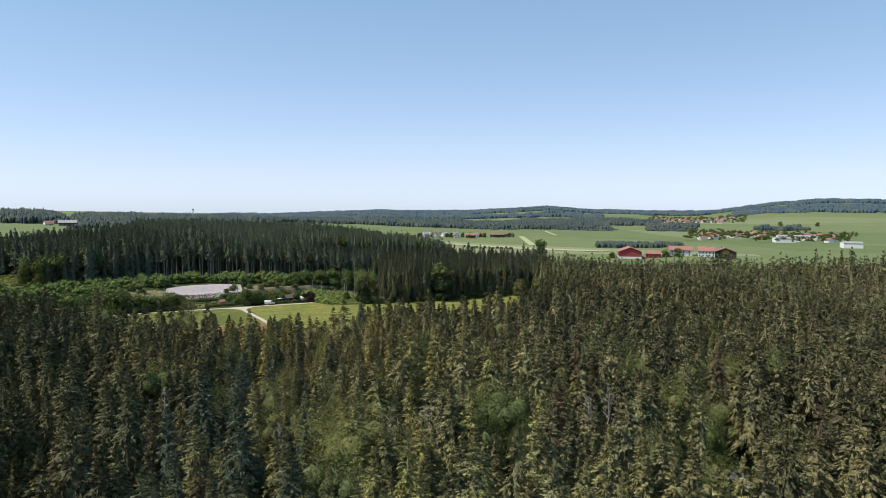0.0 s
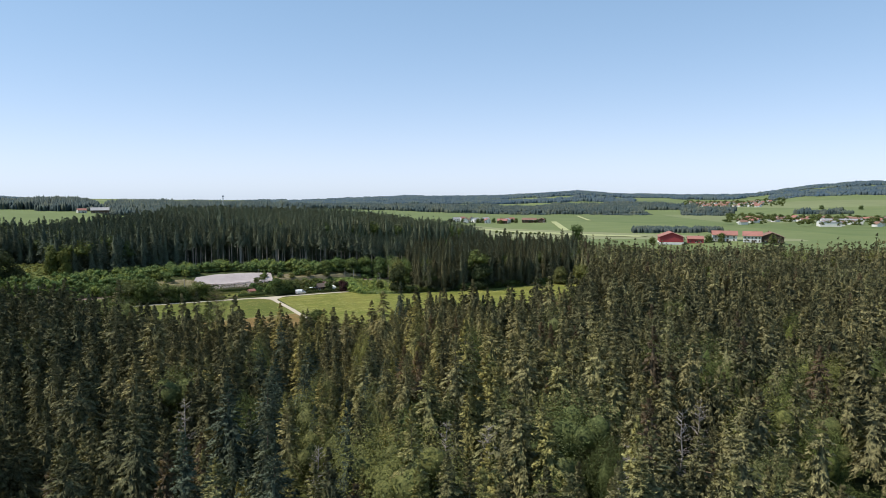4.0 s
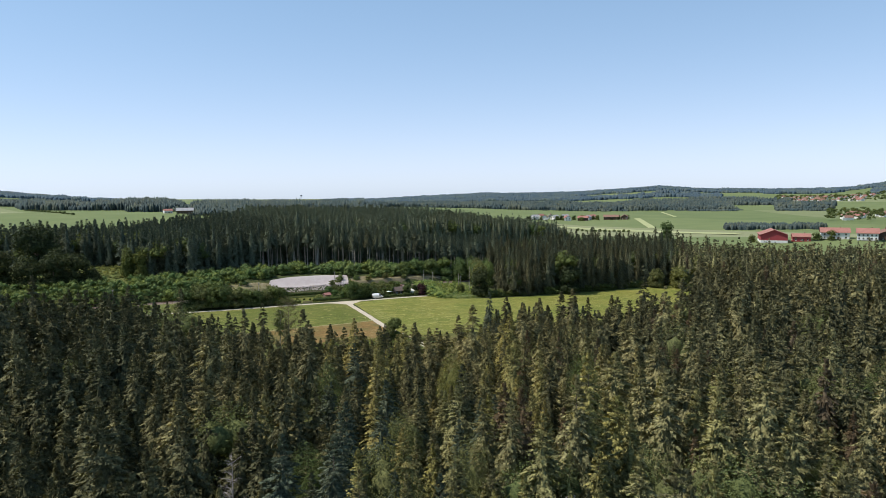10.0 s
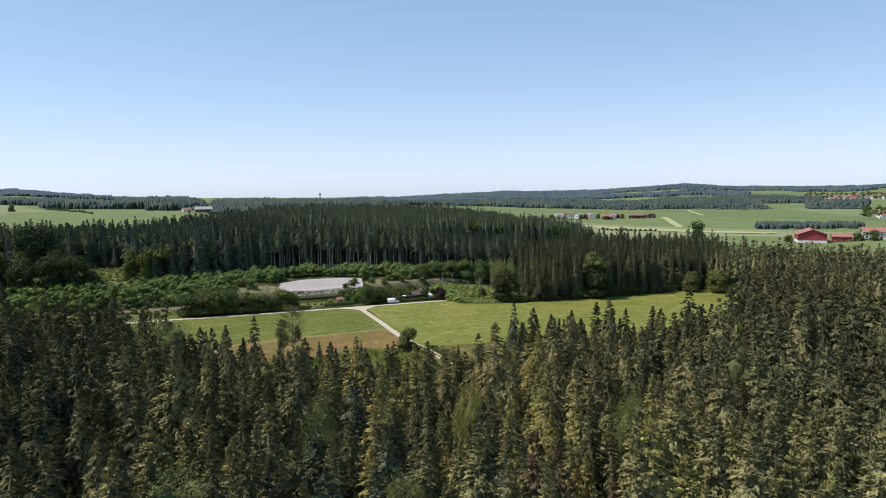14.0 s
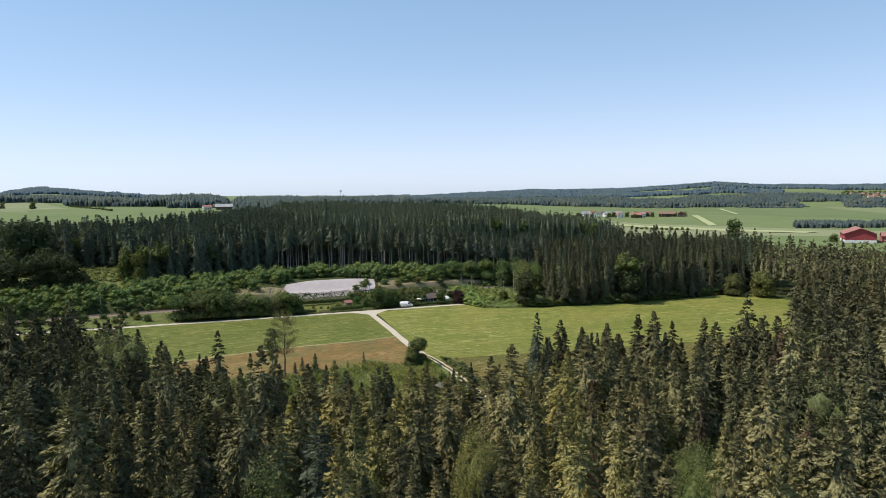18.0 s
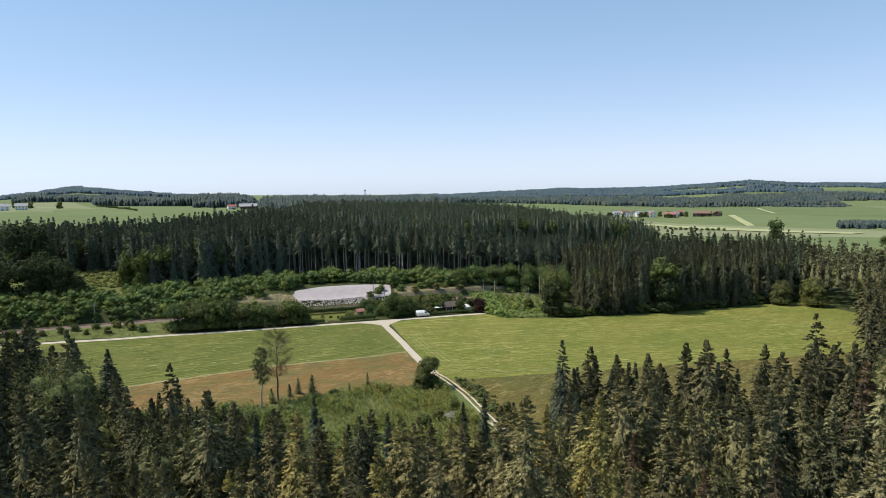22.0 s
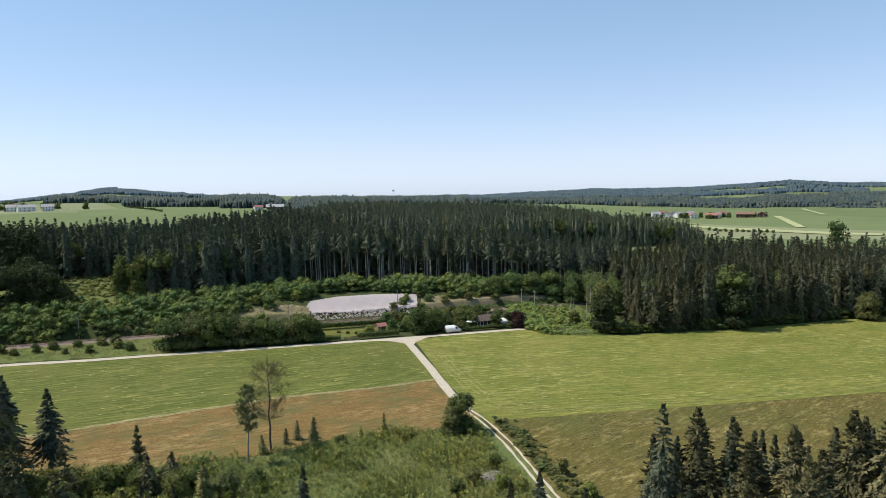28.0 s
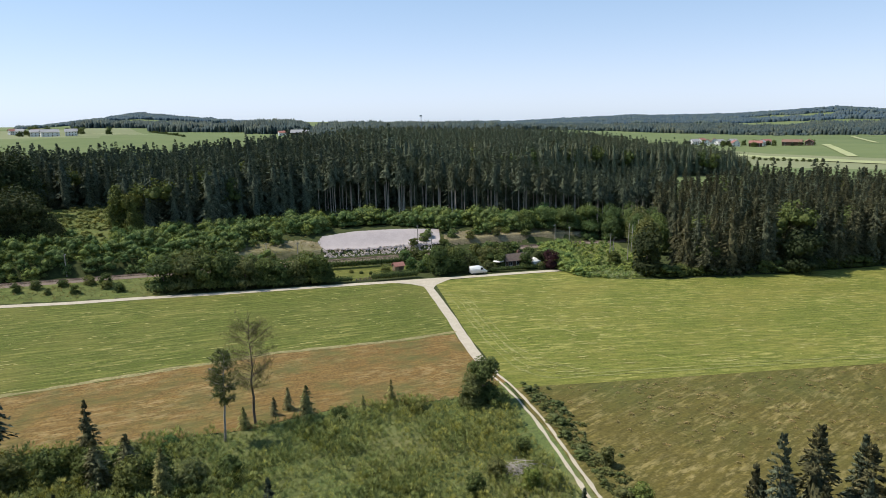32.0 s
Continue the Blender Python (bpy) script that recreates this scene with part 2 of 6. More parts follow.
M_ROOF_RED = plain("red_roof_tiles", (0.31, 0.14, 0.11), 0.8, 0, 0.25, 1.5)
M_ROOF_BROWN = plain("brown_roof_tiles", (0.22, 0.125, 0.09), 0.85, 0, 0.25, 1.5)
M_ROOF_DUSK = plain("weathered_dark_roof", (0.115, 0.085, 0.07), 0.85, 0, 0.3, 1.5)
M_ROOF_GREY = plain("grey_roof", (0.30, 0.29, 0.29), 0.7, 0, 0.2, 1.0)
M_WALL = plain("white_render", (0.74, 0.72, 0.68), 0.9, 0, 0.08, 0.8)
M_BARN = plain("red_painted_boards", (0.34, 0.055, 0.06), 0.8, 0, 0.15, 1.0)
M_DARKWOOD = plain("dark_timber", (0.10, 0.065, 0.045), 0.85, 0, 0.3, 1.5)
M_VAN = plain("white_car_paint", (0.80, 0.80, 0.80), 0.25, 0, 0.03, 0.5)
M_GLASS = plain("dark_glass", (0.02, 0.025, 0.03), 0.08, 0, 0.1, 1.0)
M_RUBBER = plain("tyre_rubber", (0.02, 0.02, 0.02), 0.8, 0, 0.2, 2.0)
M_STEEL = plain("grey_steel", (0.45, 0.45, 0.46), 0.45, 0.7, 0.15, 2.0)
M_PALE_FIELD = plain("pale_mown_field", (0.33, 0.34, 0.16), 0.95, 0, 0.15, 0.05)
M_WEED = foliage("dry_weed_leaves", (0.108, 0.099, 0.041), (0.270, 0.234, 0.108), [(0, (0.7, 0.85, 0.7)), (1, (1.2, 1.1, 1.0))], 0.3)
M_PLUM = foliage("dark_purple_leaves", (0.03, 0.014, 0.016), (0.075, 0.03, 0.032), [(0, (0.9, 0.9, 0.9)), (1, (1.1, 1.1, 1.1))], 0.2)
M_SAPLING = foliage("sapling_leaves", (0.102, 0.118, 0.042), (0.315, 0.318, 0.120), [(0, (0.8, 0.9, 0.85)), (0.6, (1.0, 1.0, 0.95)), (1, (1.25, 1.15, 0.85))], 0.3)
M_HAZEL = foliage("hazel_leaves", (0.048, 0.076, 0.030), (0.225, 0.275, 0.108), [(0, (0.75, 0.9, 0.8)), (0.6, (1.0, 1.0, 0.95)), (1, (1.3, 1.2, 0.8))], 0.3)
M_HERBAGE = foliage("mixed_herb_leaves", (0.092, 0.128, 0.040), (0.410, 0.445, 0.165), [(0, (0.5, 0.65, 0.6)), (0.5, (0.9, 0.95, 0.85)), (1, (1.2, 1.15, 0.85))], 0.3)
M_GROVE = foliage("light_grove_leaves", (0.052, 0.073, 0.029), (0.190, 0.232, 0.090), [(0, (0.8, 0.92, 0.85)), (0.6, (1.0, 1.0, 0.95)), (1, (1.15, 1.1, 0.85))], 0.3)
M_ROCK = plain("quarried_rock", (0.46, 0.38, 0.33), 0.95, 0, 0.15, 1.5, 0.3)


def ground_material():
    """Forest floor near by; beyond it a patchwork of meadows and fields."""
    m, n, l, b = material("ground", 0.95, 0, 0.1)
    v = coords(n, l)
    fine = noise_tex(n, l, v, 1.1, 6, 0.7)
    near = ramp(n, l, fine, [(0.3, (0.03, 0.04, 0.014)), (0.7, (0.075, 0.085, 0.03))])
    vor = n.new("ShaderNodeTexVoronoi")
    vor.inputs["Scale"].default_value = 0.0045
    wob = n.new("ShaderNodeVectorMath")
    wob.operation = "MULTIPLY"
    l.new(coords(n, l, (1.0, 0.42, 0.0), False, 24), wob.inputs[0])
    wob.inputs[1].default_value = (1, 1, 0)
    l.new(wob.outputs[0], vor.inputs["Vector"])
    sep = n.new("ShaderNodeSeparateColor")
    l.new(vor.outputs["Color"], sep.inputs[0])
    field = ramp(n, l, sep.outputs[0], [(0.0, (0.112, 0.142, 0.060)), (0.35, (0.135, 0.163, 0.070)), (0.6, (0.155, 0.180, 0.082)), (0.75, (0.118, 0.146, 0.065)), (0.9, (0.25, 0.245, 0.145)), (1.0, (0.175, 0.195, 0.098))])
    soft = noise_tex(n, l, v, 0.02, 5, 0.6)
    field = mix(n, l, 0.3, field, ramp(n, l, soft, [(0.3, (0.10, 0.14, 0.04)), (0.7, (0.19, 0.22, 0.08))]))
    at = n.new("ShaderNodeAttribute")
    at.attribute_name = "tone"
    l.new(mix(n, l, at.outputs["Fac"], near, field), b.inputs["Base Color"])
    bump(n, l, b, fine, 0.4, 0.1)
    return m


M_GROUND = ground_material()


# ---- land ----
CX, CY = -10.0, -250.0
TH = radians(22.2)
CT, ST = math.cos(TH), math.sin(TH)


def smooth(a, b, x):
    t = np.clip((x - a) / (b - a), 0, 1)
    return t * t * (3 - 2 * t)


RIDGE_B = (-60, -34, -27, -23, -20.5, -17.5, -14, -10, 0, 8, 12, 17, 22, 26, 31.5, 35, 42, 45, 49, 52, 60, 75)
RIDGE_Z = (-5, -8, -10, 26, 50, 30, 6, -10, -25, -30, -25, -12, -8, 2, 24, 4, 4, 16, 58, 72, 66, 50)


def land(x, y):
    """Height of the ground."""
    x, y = np.asarray(x, float), np.asarray(y, float)
    v = y * CT - x * ST
    near = -0.0332 * np.clip(x, -160, 260)
    u = x * CT + y * ST
    dip = 1.3 * np.exp(-(u / 28.0) ** 2)   # the yard lies lower than the bank beside it
    bank = smooth(14, 26, v) * 1.0 + smooth(33.6, 36.6, v) * (3.2 - dip) + smooth(38, 50, v) * (2.0 + dip) + smooth(52, 80, v) * 1.8
    near = near + bank * (1 - 0.85 * smooth(62, 115, u)) + 4.0 * np.exp(-((x - 55) ** 2 + (y - 290) ** 2) / (2 * 60.0 ** 2))
    r = np.hypot(x - CX, y - CY)
    b = np.degrees(np.arctan2(x - CX, y - CY))
    mid = np.interp(b, (-60, -22, -13, -5, 6, 18, 26, 40, 60), (12, 14, 9, 6, 2, -8, -14, -12, -6))
    mid = mid + np.where(b < -8, smooth(700, 1050, r) * 7.0, 0.0) + 2.0 * np.sin(x * 0.006) * np.cos(y * 0.005) * smooth(500, 900, r)
    far = np.interp(b, RIDGE_B, RIDGE_Z)
    near = near + 6.0 * np.exp(-((x - 370) ** 2 + (y - 190) ** 2) / (2 * 120.0 ** 2))
    mid = mid + 7.5 * np.exp(-((x - 455) ** 2 + (y - 170) ** 2) / (2 * 34.0 ** 2)) + 12.0 * np.exp(-((x - 370) ** 2 + (y - 230) ** 2) / (2 * 110.0 ** 2))
    s1, s2 = smooth(430, 720, r), smooth(1500, 3900, r)
    z = near * (1 - s1) + s1 * (mid * (1 - s2) + far * s2)
    z = z + smooth(1500, 3000, r) * 6.0 * np.sin(x * 0.0031 + 1.0) * np.sin(y * 0.0027)
    return z


def put_mesh(name, V, F, mat, tone=None, smooth_shade=False, soft=None):
    """A mesh from arrays of points and of triangles or quads; soft: normals of its points, for foliage."""
    V, F = np.asarray(V, np.float32), np.asarray(F, np.int32)
    me = bpy.data.meshes.new(name)
    k = F.shape[1]
    me.vertices.add(len(V))
    me.vertices.foreach_set("co", V.ravel())
    me.loops.add(F.size)
    me.loops.foreach_set("vertex_index", F.ravel())
    me.polygons.add(len(F))
    me.polygons.foreach_set("loop_start", np.arange(0, F.size, k, dtype=np.int32))
    me.polygons.foreach_set("loop_total", np.full(len(F), k, np.int32))
    if smooth_shade:
        me.polygons.foreach_set("use_smooth", np.ones(len(F), bool))
    if tone is not None:
        a = me.attributes.new("tone", "FLOAT", "POINT")
        a.data.foreach_set("value", np.asarray(tone, np.float32))
    me.update(calc_edges=True)
    if soft is not None:
        me.attributes.new("custom_normal", "FLOAT_VECTOR", "POINT").data.foreach_set("vector", np.asarray(soft, np.float32).ravel())
    me.materials.append(mat)
    return me


def crown_normals(V, F, axis_z, share=0.45):
    """Normals of a crown's sprays, turned part of the way outwards from its axis, as the mass of needles catches light. Also turns the sprays' faces outwards."""
    geo = np.cross(V[F[:, 1]] - V[F[:, 0]], V[F[:, 2]] - V[F[:, 0]])
    geo /= np.maximum(np.linalg.norm(geo, axis=1), 1e-12)[:, None]
    mid = V[F].mean(1)
    out = mid * (1, 1, 0) / np.maximum(np.hypot(mid[:, 0], mid[:, 1]), 1e-6)[:, None] + np.array([0, 0, axis_z])
    out /= np.linalg.norm(out, axis=1)[:, None]
    back = (geo * out).sum(1) < 0
    F = np.where(back[:, None], F[:, ::-1], F)
    geo = np.where(back[:, None], -geo, geo)
    n = out * share + geo * (1 - share)
    N = np.zeros_like(V)
    for k in range(3):
        np.add.at(N, F[:, k], n)
    N /= np.maximum(np.linalg.norm(N, axis=1), 1e-9)[:, None]
    return V, F, N


def part(name, me, parent, label="", m=None):
    ob = new(name, me)
    ob.parent = parent
    if m is not None:
        ob.matrix_basis = m
    if label:
        ob["label"] = label
    return ob


def bm_mesh(name, bm, mat, smooth_shade=False):
    me = bpy.data.meshes.new(name)
    bmesh.ops.recalc_face_normals(bm, faces=bm.faces)
    bm.to_mesh(me)
    bm.free()
    me.materials.append(mat)
    if smooth_shade:
        for p in me.polygons:
            p.use_smooth = True
    return me


def box_bm(parts, bevel=0.0):
    """parts: (cx, cy, cz, sx, sy, sz) boxes, joined."""
    bm = bmesh.new()
    for cx, cy, cz, ax, ay, az in parts:
        g = bmesh.ops.create_cube(bm, size=1.0)
        bmesh.ops.scale(bm, vec=(ax, ay, az), verts=g["verts"])
        bmesh.ops.translate(bm, vec=(cx, cy, cz), verts=g["verts"])
    if bevel:
        bmesh.ops.bevel(bm, geom=list(bm.edges), offset=bevel, segments=1, affect="EDGES")
    return bm


def ground_sheet():
    rr = np.concatenate([np.arange(0, 200, 10.0), np.arange(200, 420, 2.0), np.geomspace(420, 4900, 90)])
    aa = np.radians(np.concatenate([np.arange(-180, -60, 6.0), np.arange(-60, 84, 0.75), np.arange(84, 181, 6.0)]))
    R, A = np.meshgrid(rr, aa, indexing="ij")
    X, Y = CX + R * np.sin(A), CY + R * np.cos(A)
    Z = land(X, Y)
    n, k = R.shape
    idx = np.arange(n * k).reshape(n, k)
    F = np.stack([idx[:-1, :-1], idx[:-1, 1:], idx[1:, 1:], idx[1:, :-1]], -1).reshape(-1, 4)
    tone = smooth(330, 480, R).ravel()
    ob = new("ground", put_mesh("ground", np.stack([X, Y, Z], -1).reshape(-1, 3), F, M_GROUND, tone, True))
    tagged(ob, "rolling green farmland with forest floor and hills", "ground", kind="structure")


ground_sheet()


def inside(x, y, poly):
    x, y = np.asarray(x, float), np.asarray(y, float)
    r = np.zeros(x.shape, bool)
    for (x0, y0), (x1, y1) in zip(poly, poly[1:] + poly[:1]):
        if y0 != y1:
            r ^= ((y0 > y) != (y1 > y)) & (x < (x1 - x0) * (y - y0) / (y1 - y0) + x0)
    return r


def patch(name, poly, mat, lift, label, category, cell=6.0, rag=0.0, kind="structure"):
    """A sheet laid on the ground inside an outline, with a slightly ragged edge."""
    bm = bmesh.new()
    pts = []
    for (x0, y0), (x1, y1) in zip(poly, poly[1:] + poly[:1]):
        n = max(1, int(math.hypot(x1 - x0, y1 - y0) / cell))
        for k in range(n):
            x, y = x0 + (x1 - x0) * k / n, y0 + (y1 - y0) * k / n
            if rag:
                w = noise.noise_vector((x * 0.15, y * 0.15, 3.0)) * rag
                x, y = x + w.x, y + w.y
            pts.append((x, y))
    f = bm.faces.new([bm.verts.new((x, y, float(land(x, y)) + lift)) for x, y in pts])
    bmesh.ops.triangulate(bm, faces=[f])
    ob = new(name, bm_mesh(name, bm, mat))
    return tagged(ob, label, category, kind=kind)


def ribbon(name, line, width, mat, lift, label, category, step=2.5, wob=0.15):
    """A strip along a bent line."""
    pts = []
    for (x0, y0), (x1, y1) in zip(line, line[1:]):
        n = max(1, int(math.hypot(x1 - x0, y1 - y0) / step))
        pts += [(x0 + (x1 - x0) * k / n, y0 + (y1 - y0) * k / n) for k in range(n)]
    pts.append(line[-1])
    for _ in range(3):
        pts = [pts[0]] + [((a[0] + 2 * b[0] + c[0]) / 4, (a[1] + 2 * b[1] + c[1]) / 4) for a, b, c in zip(pts, pts[1:], pts[2:])] + [pts[-1]]
    V, F = [], []
    for k, (x, y) in enumerate(pts):
        a, b = pts[max(0, k - 1)], pts[min(len(pts) - 1, k + 1)]
        d = math.hypot(b[0] - a[0], b[1] - a[1])
        nx, ny = -(b[1] - a[1]) / d, (b[0] - a[0]) / d
        for s in (-1, 0, 1):
            w = width / 2 * s + (wob * s * noise.noise((x * 0.4, y * 0.4, s * 9.0)))
            px, py = x + nx * w, y + ny * w
            V.append((px, py, float(land(px, py)) + lift + (0.03 if s == 0 else 0)))
        if k:
            o = 3 * k
            F += [(o - 3, o - 2, o + 1, o), (o - 2, o - 1, o + 2, o + 1)]
    ob = new(name, put_mesh(name, V, F, mat))
    return tagged(ob, label, category, kind="structure")


ROAD = [(-260, -84), (-180, -55), (-98, -27), (-84, -24), (-69, -19), (-50, -14), (-31, -8), (-15, -3), (0, 1.5), (17, 7), (29, 11), (42, 15), (50, 18)]
MOW_L = [(-160, -118), (-69, -79), (-50, -69), (-28, -58), (-6, -51), (6.5, -45)]
BRUSH = [(-110, -104), (-59, -98), (-44, -95), (-30, -92), (-14, -83), (4, -80), (13, -72)]
MOW_R = [(14, -75), (45, -70), (88, -63), (140, -54), (170, -40)]
FIELD_BACK = [(50, 18), (44, 10), (57, 4), (72, 4.5), (93, 9), (113, 13), (150, 24), (186, 34)]

patch("meadow", [(p[0], p[1] - 1.2) for p in ROAD[1:9]] + [(1, -3), (7.2, -48)] + [(p[0], p[1] - 5) for p in MOW_L[::-1][1:]], M_MEADOW, 0.05,
      "freshly mown green hay meadow with pale swath lines", "meadow", 5, 0.0)
patch("dry_meadow", [(6.5, -46), (13, -72)] + BRUSH[::-1][1:] + [(-160, -122)] + MOW_L[:-1], M_DRY, 0.065,
      "dry reddish brown grass strip beside the mown meadow", "meadow", 2.0, 1.6)
patch("meadow", [(3, 0), (17, 5.6), (29, 9.6), (42, 13.6)] + FIELD_BACK + [(192, 4), (170, -40)] + MOW_R[::-1][1:] + [(9.5, -50)], M_MEADOW_E, 0.05,
      "large mown green meadow with yellowish hay streaks", "meadow", 5, 0.3)
patch("tall_grass_meadow", [(14, -74)] + MOW_R[1:] + [(150, -70), (110, -100), (60, -124), (22, -134), (18, -95)], M_TALL, 0.035,
      "uncut grass with flattened pale dry stalks", "meadow", 5, 0.8)
patch("scrub_ground", BRUSH + [(18, -95), (24, -150), (10, -165), (-30, -160), (-60, -130), (-110, -125)], M_SCRUB, 0.02,
      "overgrown clearing with rough green grass", "ground", 5, 0.5)
ribbon("road", ROAD, 2.5, M_ROAD, 0.09, "pale gravel farm road running along the meadow", "road")
ribbon("side_road", [(-0.2, 1.0), (1.2, -5), (3.2, -17), (6, -35), (9, -57), (11.5, -68)], 2.3, M_ROAD, 0.095, "pale gravel lane leading from the farm road", "road")
ribbon("straw_edge", [(p[0], p[1] + 0.6) for p in MOW_L], 1.3, M_STRAW, 0.088, "ragged pale strip of cut straw along the dry grass", "meadow edge", 1.2, 0.7)
for k in range(4):   # rows raked round the corner of the eastern meadow
    o = 1.4 + 1.5 * k
    ribbon("hay_swath", [(3.6 + o, -9 - o), (6.3 + o, -22), (9.2 + o, -40), (11.6 + o, -55 + o * 0.4), (14.5 + o * 1.2, -67 + o * 0.9), (19 + o * 1.5, -72.2 + o)] + [(45, -68.4 + o), (88, -61.5 + o), (140, -52.4 + o), (165, -41.5 + o)][: 4 if k < 2 else 0],
           0.35, M_SWATH, 0.085 + 0.004 * k, "thin pale row of raked hay on the meadow", "hay row", 1.5, 0.5)


def hay_wisps(name, poly, turn, count, seed, label):
    """Short thin rows of hay left lying on a mown meadow."""
    g = np.random.default_rng(seed)
    xs, ys = [p[0] for p in poly], [p[1] for p in poly]
    V, F = [], []
    while len(F) < count * 4:
        x, y = g.uniform(min(xs), max(xs)), g.uniform(min(ys), max(ys))
        if not inside(np.array([x]), np.array([y]), poly)[0]:
            continue
        a = radians(turn + g.normal(0, 1.5))
        ln, wd = g.uniform(0.4, 1.6) + 4.0 * g.uniform() ** 4, g.uniform(0.06, 0.22)
        o = len(V)
        for k in range(5):
            f = k / 4 - 0.5
            w = wd * (1.1 - abs(f) * 1.9) * g.uniform(0.6, 1.3)
            off = g.normal(0, 0.06)
            for q in (-w, w):
                px, py = x + f * ln * math.cos(a) - (q + off) * math.sin(a), y + f * ln * math.sin(a) + (q + off) * math.cos(a)
                V.append((px, py, float(land(px, py)) + 0.1))
        F += [(o + 2 * k, o + 2 * k + 1, o + 2 * k + 3, o + 2 * k + 2) for k in range(4)]
    tagged(new(name, put_mesh(name, V, F, M_HAY)), label, "hay", kind="stuff")


hay_wisps("hay_wisps", [(4, -6), (40, 10), (70, 2), (120, 10), (160, 0), (150, -48), (88, -60), (45, -66), (18, -70), (11, -50)], 10, 620, 35, "scattered pale wisps of hay on the large meadow")
hay_wisps("hay_wisps", [(4, -6), (20, -4), (30, -20), (34, -66), (18, -70), (11, -50)], 10, 160, 36, "pale wisps of hay near the gravel lane")
hay_wisps("hay_wisps", [(-110, -36), (-60, -20), (-15, -7), (2, -10), (6, -44), (-28, -56), (-69, -77), (-110, -94)], 23, 320, 37, "scattered pale wisps of hay on the small meadow")
patch("junction", [(-8, -2.2), (-3.5, -3.2), (0.2, -6), (2.6, -8), (3.6, -4), (7, 1.6), (9, 3.6), (0, 2.2)], M_ROAD, 0.105,
      "widened gravel junction of the two lanes", "road", 3)
for off in (-0.65, 0.65):
    ribbon("wheel_rut", [(11.5 + off, -68), (14 + off, -75), (16.8 + off, -88), (18 + off, -98), (19.3 + off, -108), (22 + off, -124), (27 + off, -145)], 0.5, M_ROAD, 0.08,
           "pale worn wheel rut of a grassy track", "track", 2.0, 0.3)


# ---- trees ----
def spruce_crown(seed, n, r0=0.1, z0=0.4, size=0.02, core_lo=0.0, per=8):
    """Crown of a spruce of height 1: whorls of drooping boughs, each hung with slim sprays, round a slim inner mass.
    n sprays of length size, per of them on a bough."""
    g = np.random.default_rng(seed)
    m = max(6, n // per)
    qb = 1 - g.uniform(0.0, 1, m) ** 0.92
    qb = np.clip(qb + 0.15 * (np.round(qb * 20) / 20 - qb), 0, 0.97)
    ab = g.uniform(0, 6.283, m)
    p1, p2 = g.uniform(0, 6.283, 2)
    prof = np.interp(qb, (0, 0.25, 0.5, 0.7, 0.85, 0.95, 1), (1, 0.93, 0.69, 0.45, 0.24, 0.095, 0.02))
    Rb = r0 * prof * (1 + 0.14 * np.sin(2 * ab + p1 + 5 * qb) + 0.12 * np.sin(3 * ab + p2 - 11 * qb)) * g.uniform(0.7, 1.14, m)
    fall = Rb * (0.9 - 1.2 * qb ** 1.5) + Rb * g.uniform(-0.12, 0.12, m)
    b = np.repeat(np.arange(m), per)
    k = len(b)
    q, R, a = qb[b], Rb[b], ab[b]
    f = g.uniform(0.22, 1.0, k) ** 0.75
    d = np.stack([np.cos(a), np.sin(a), np.zeros(k)], -1)
    t = np.stack([-d[:, 1], d[:, 0], np.zeros(k)], -1)
    up = np.array([0, 0, 1.0])
    side = g.uniform(-1, 1, k)
    P = d * (R * f)[:, None] + t * (side * (R * 0.24 * (1.15 - f) + size * 0.3))[:, None] + up * (z0 + (0.985 - z0) * q - fall[b] * f ** 1.4)[:, None]
    # the tips of the boughs lift, the twigs between hang
    way = d * (g.uniform(0.4, 1.0, k) * (1 - 0.6 * q ** 4))[:, None] + t * (side * 0.6 + g.normal(0, 0.2, k))[:, None] + up * (-1.0 + 0.5 * q + 1.9 * q ** 4 + 0.25 * f + g.normal(0, 0.3, k))[:, None]
    way /= np.linalg.norm(way, axis=1)[:, None]
    L = (size * g.uniform(0.65, 1.35, k) * (1.0 - 0.5 * q * q))[:, None]
    nrm = up * 0.35 + d * 0.9 + g.normal(0, 0.5, (k, 3))
    w = np.cross(way, nrm)
    w /= np.maximum(np.linalg.norm(w, axis=1), 1e-6)[:, None]
    w *= L * g.uniform(0.19, 0.32, k)[:, None]
    V = np.stack([P - way * L * 0.45 + w, P + way * L * 0.55, P - way * L * 0.45 - w], 1).reshape(-1, 3)
    F = np.arange(k * 3).reshape(k, 3)
    core, cf = [], []
    cl = max(z0, core_lo)
    for zc, rc in ((cl, 0.36), (cl + 0.12, 0.38), (max(0.62, cl + 0.2), 0.24), (0.84, 0.03)):
        core += [(rc * r0 * math.cos(k * 1.2566), rc * r0 * math.sin(k * 1.2566), zc) for k in range(5)]
    for t in range(3):
        for k in range(5):
            k2 = (k + 1) % 5
            cf += [(5 * t + k, 5 * t + k2, 5 * t + 5 + k2), (5 * t + k, 5 * t + 5 + k2, 5 * t + 5 + k)]
    return crown_normals(np.concatenate([V, np.array(core)]), np.concatenate([F, np.array(cf) + len(V)]), 0.45)


def trunk_geo(r=0.011, top=0.9, sides=5, bend=0.0):
    V, F = [], []
    lv = (0.0, 0.03, 0.5, top)
    for j, z in enumerate(lv):
        rr = (r * 1.5, r, r * 0.62, r * 0.06)[j]
        for k in range(sides):
            a = 6.283 * k / sides
            V.append((rr * math.cos(a) + bend * z * z, rr * math.sin(a), z))
        if j:
            o = sides * (j - 1)
            for k in range(sides):
                k2 = (k + 1) % sides
                F += [(o + k, o + k2, o + sides + k2), (o + k, o + sides + k2, o + sides + k)]
    return np.array(V, float), np.array(F)


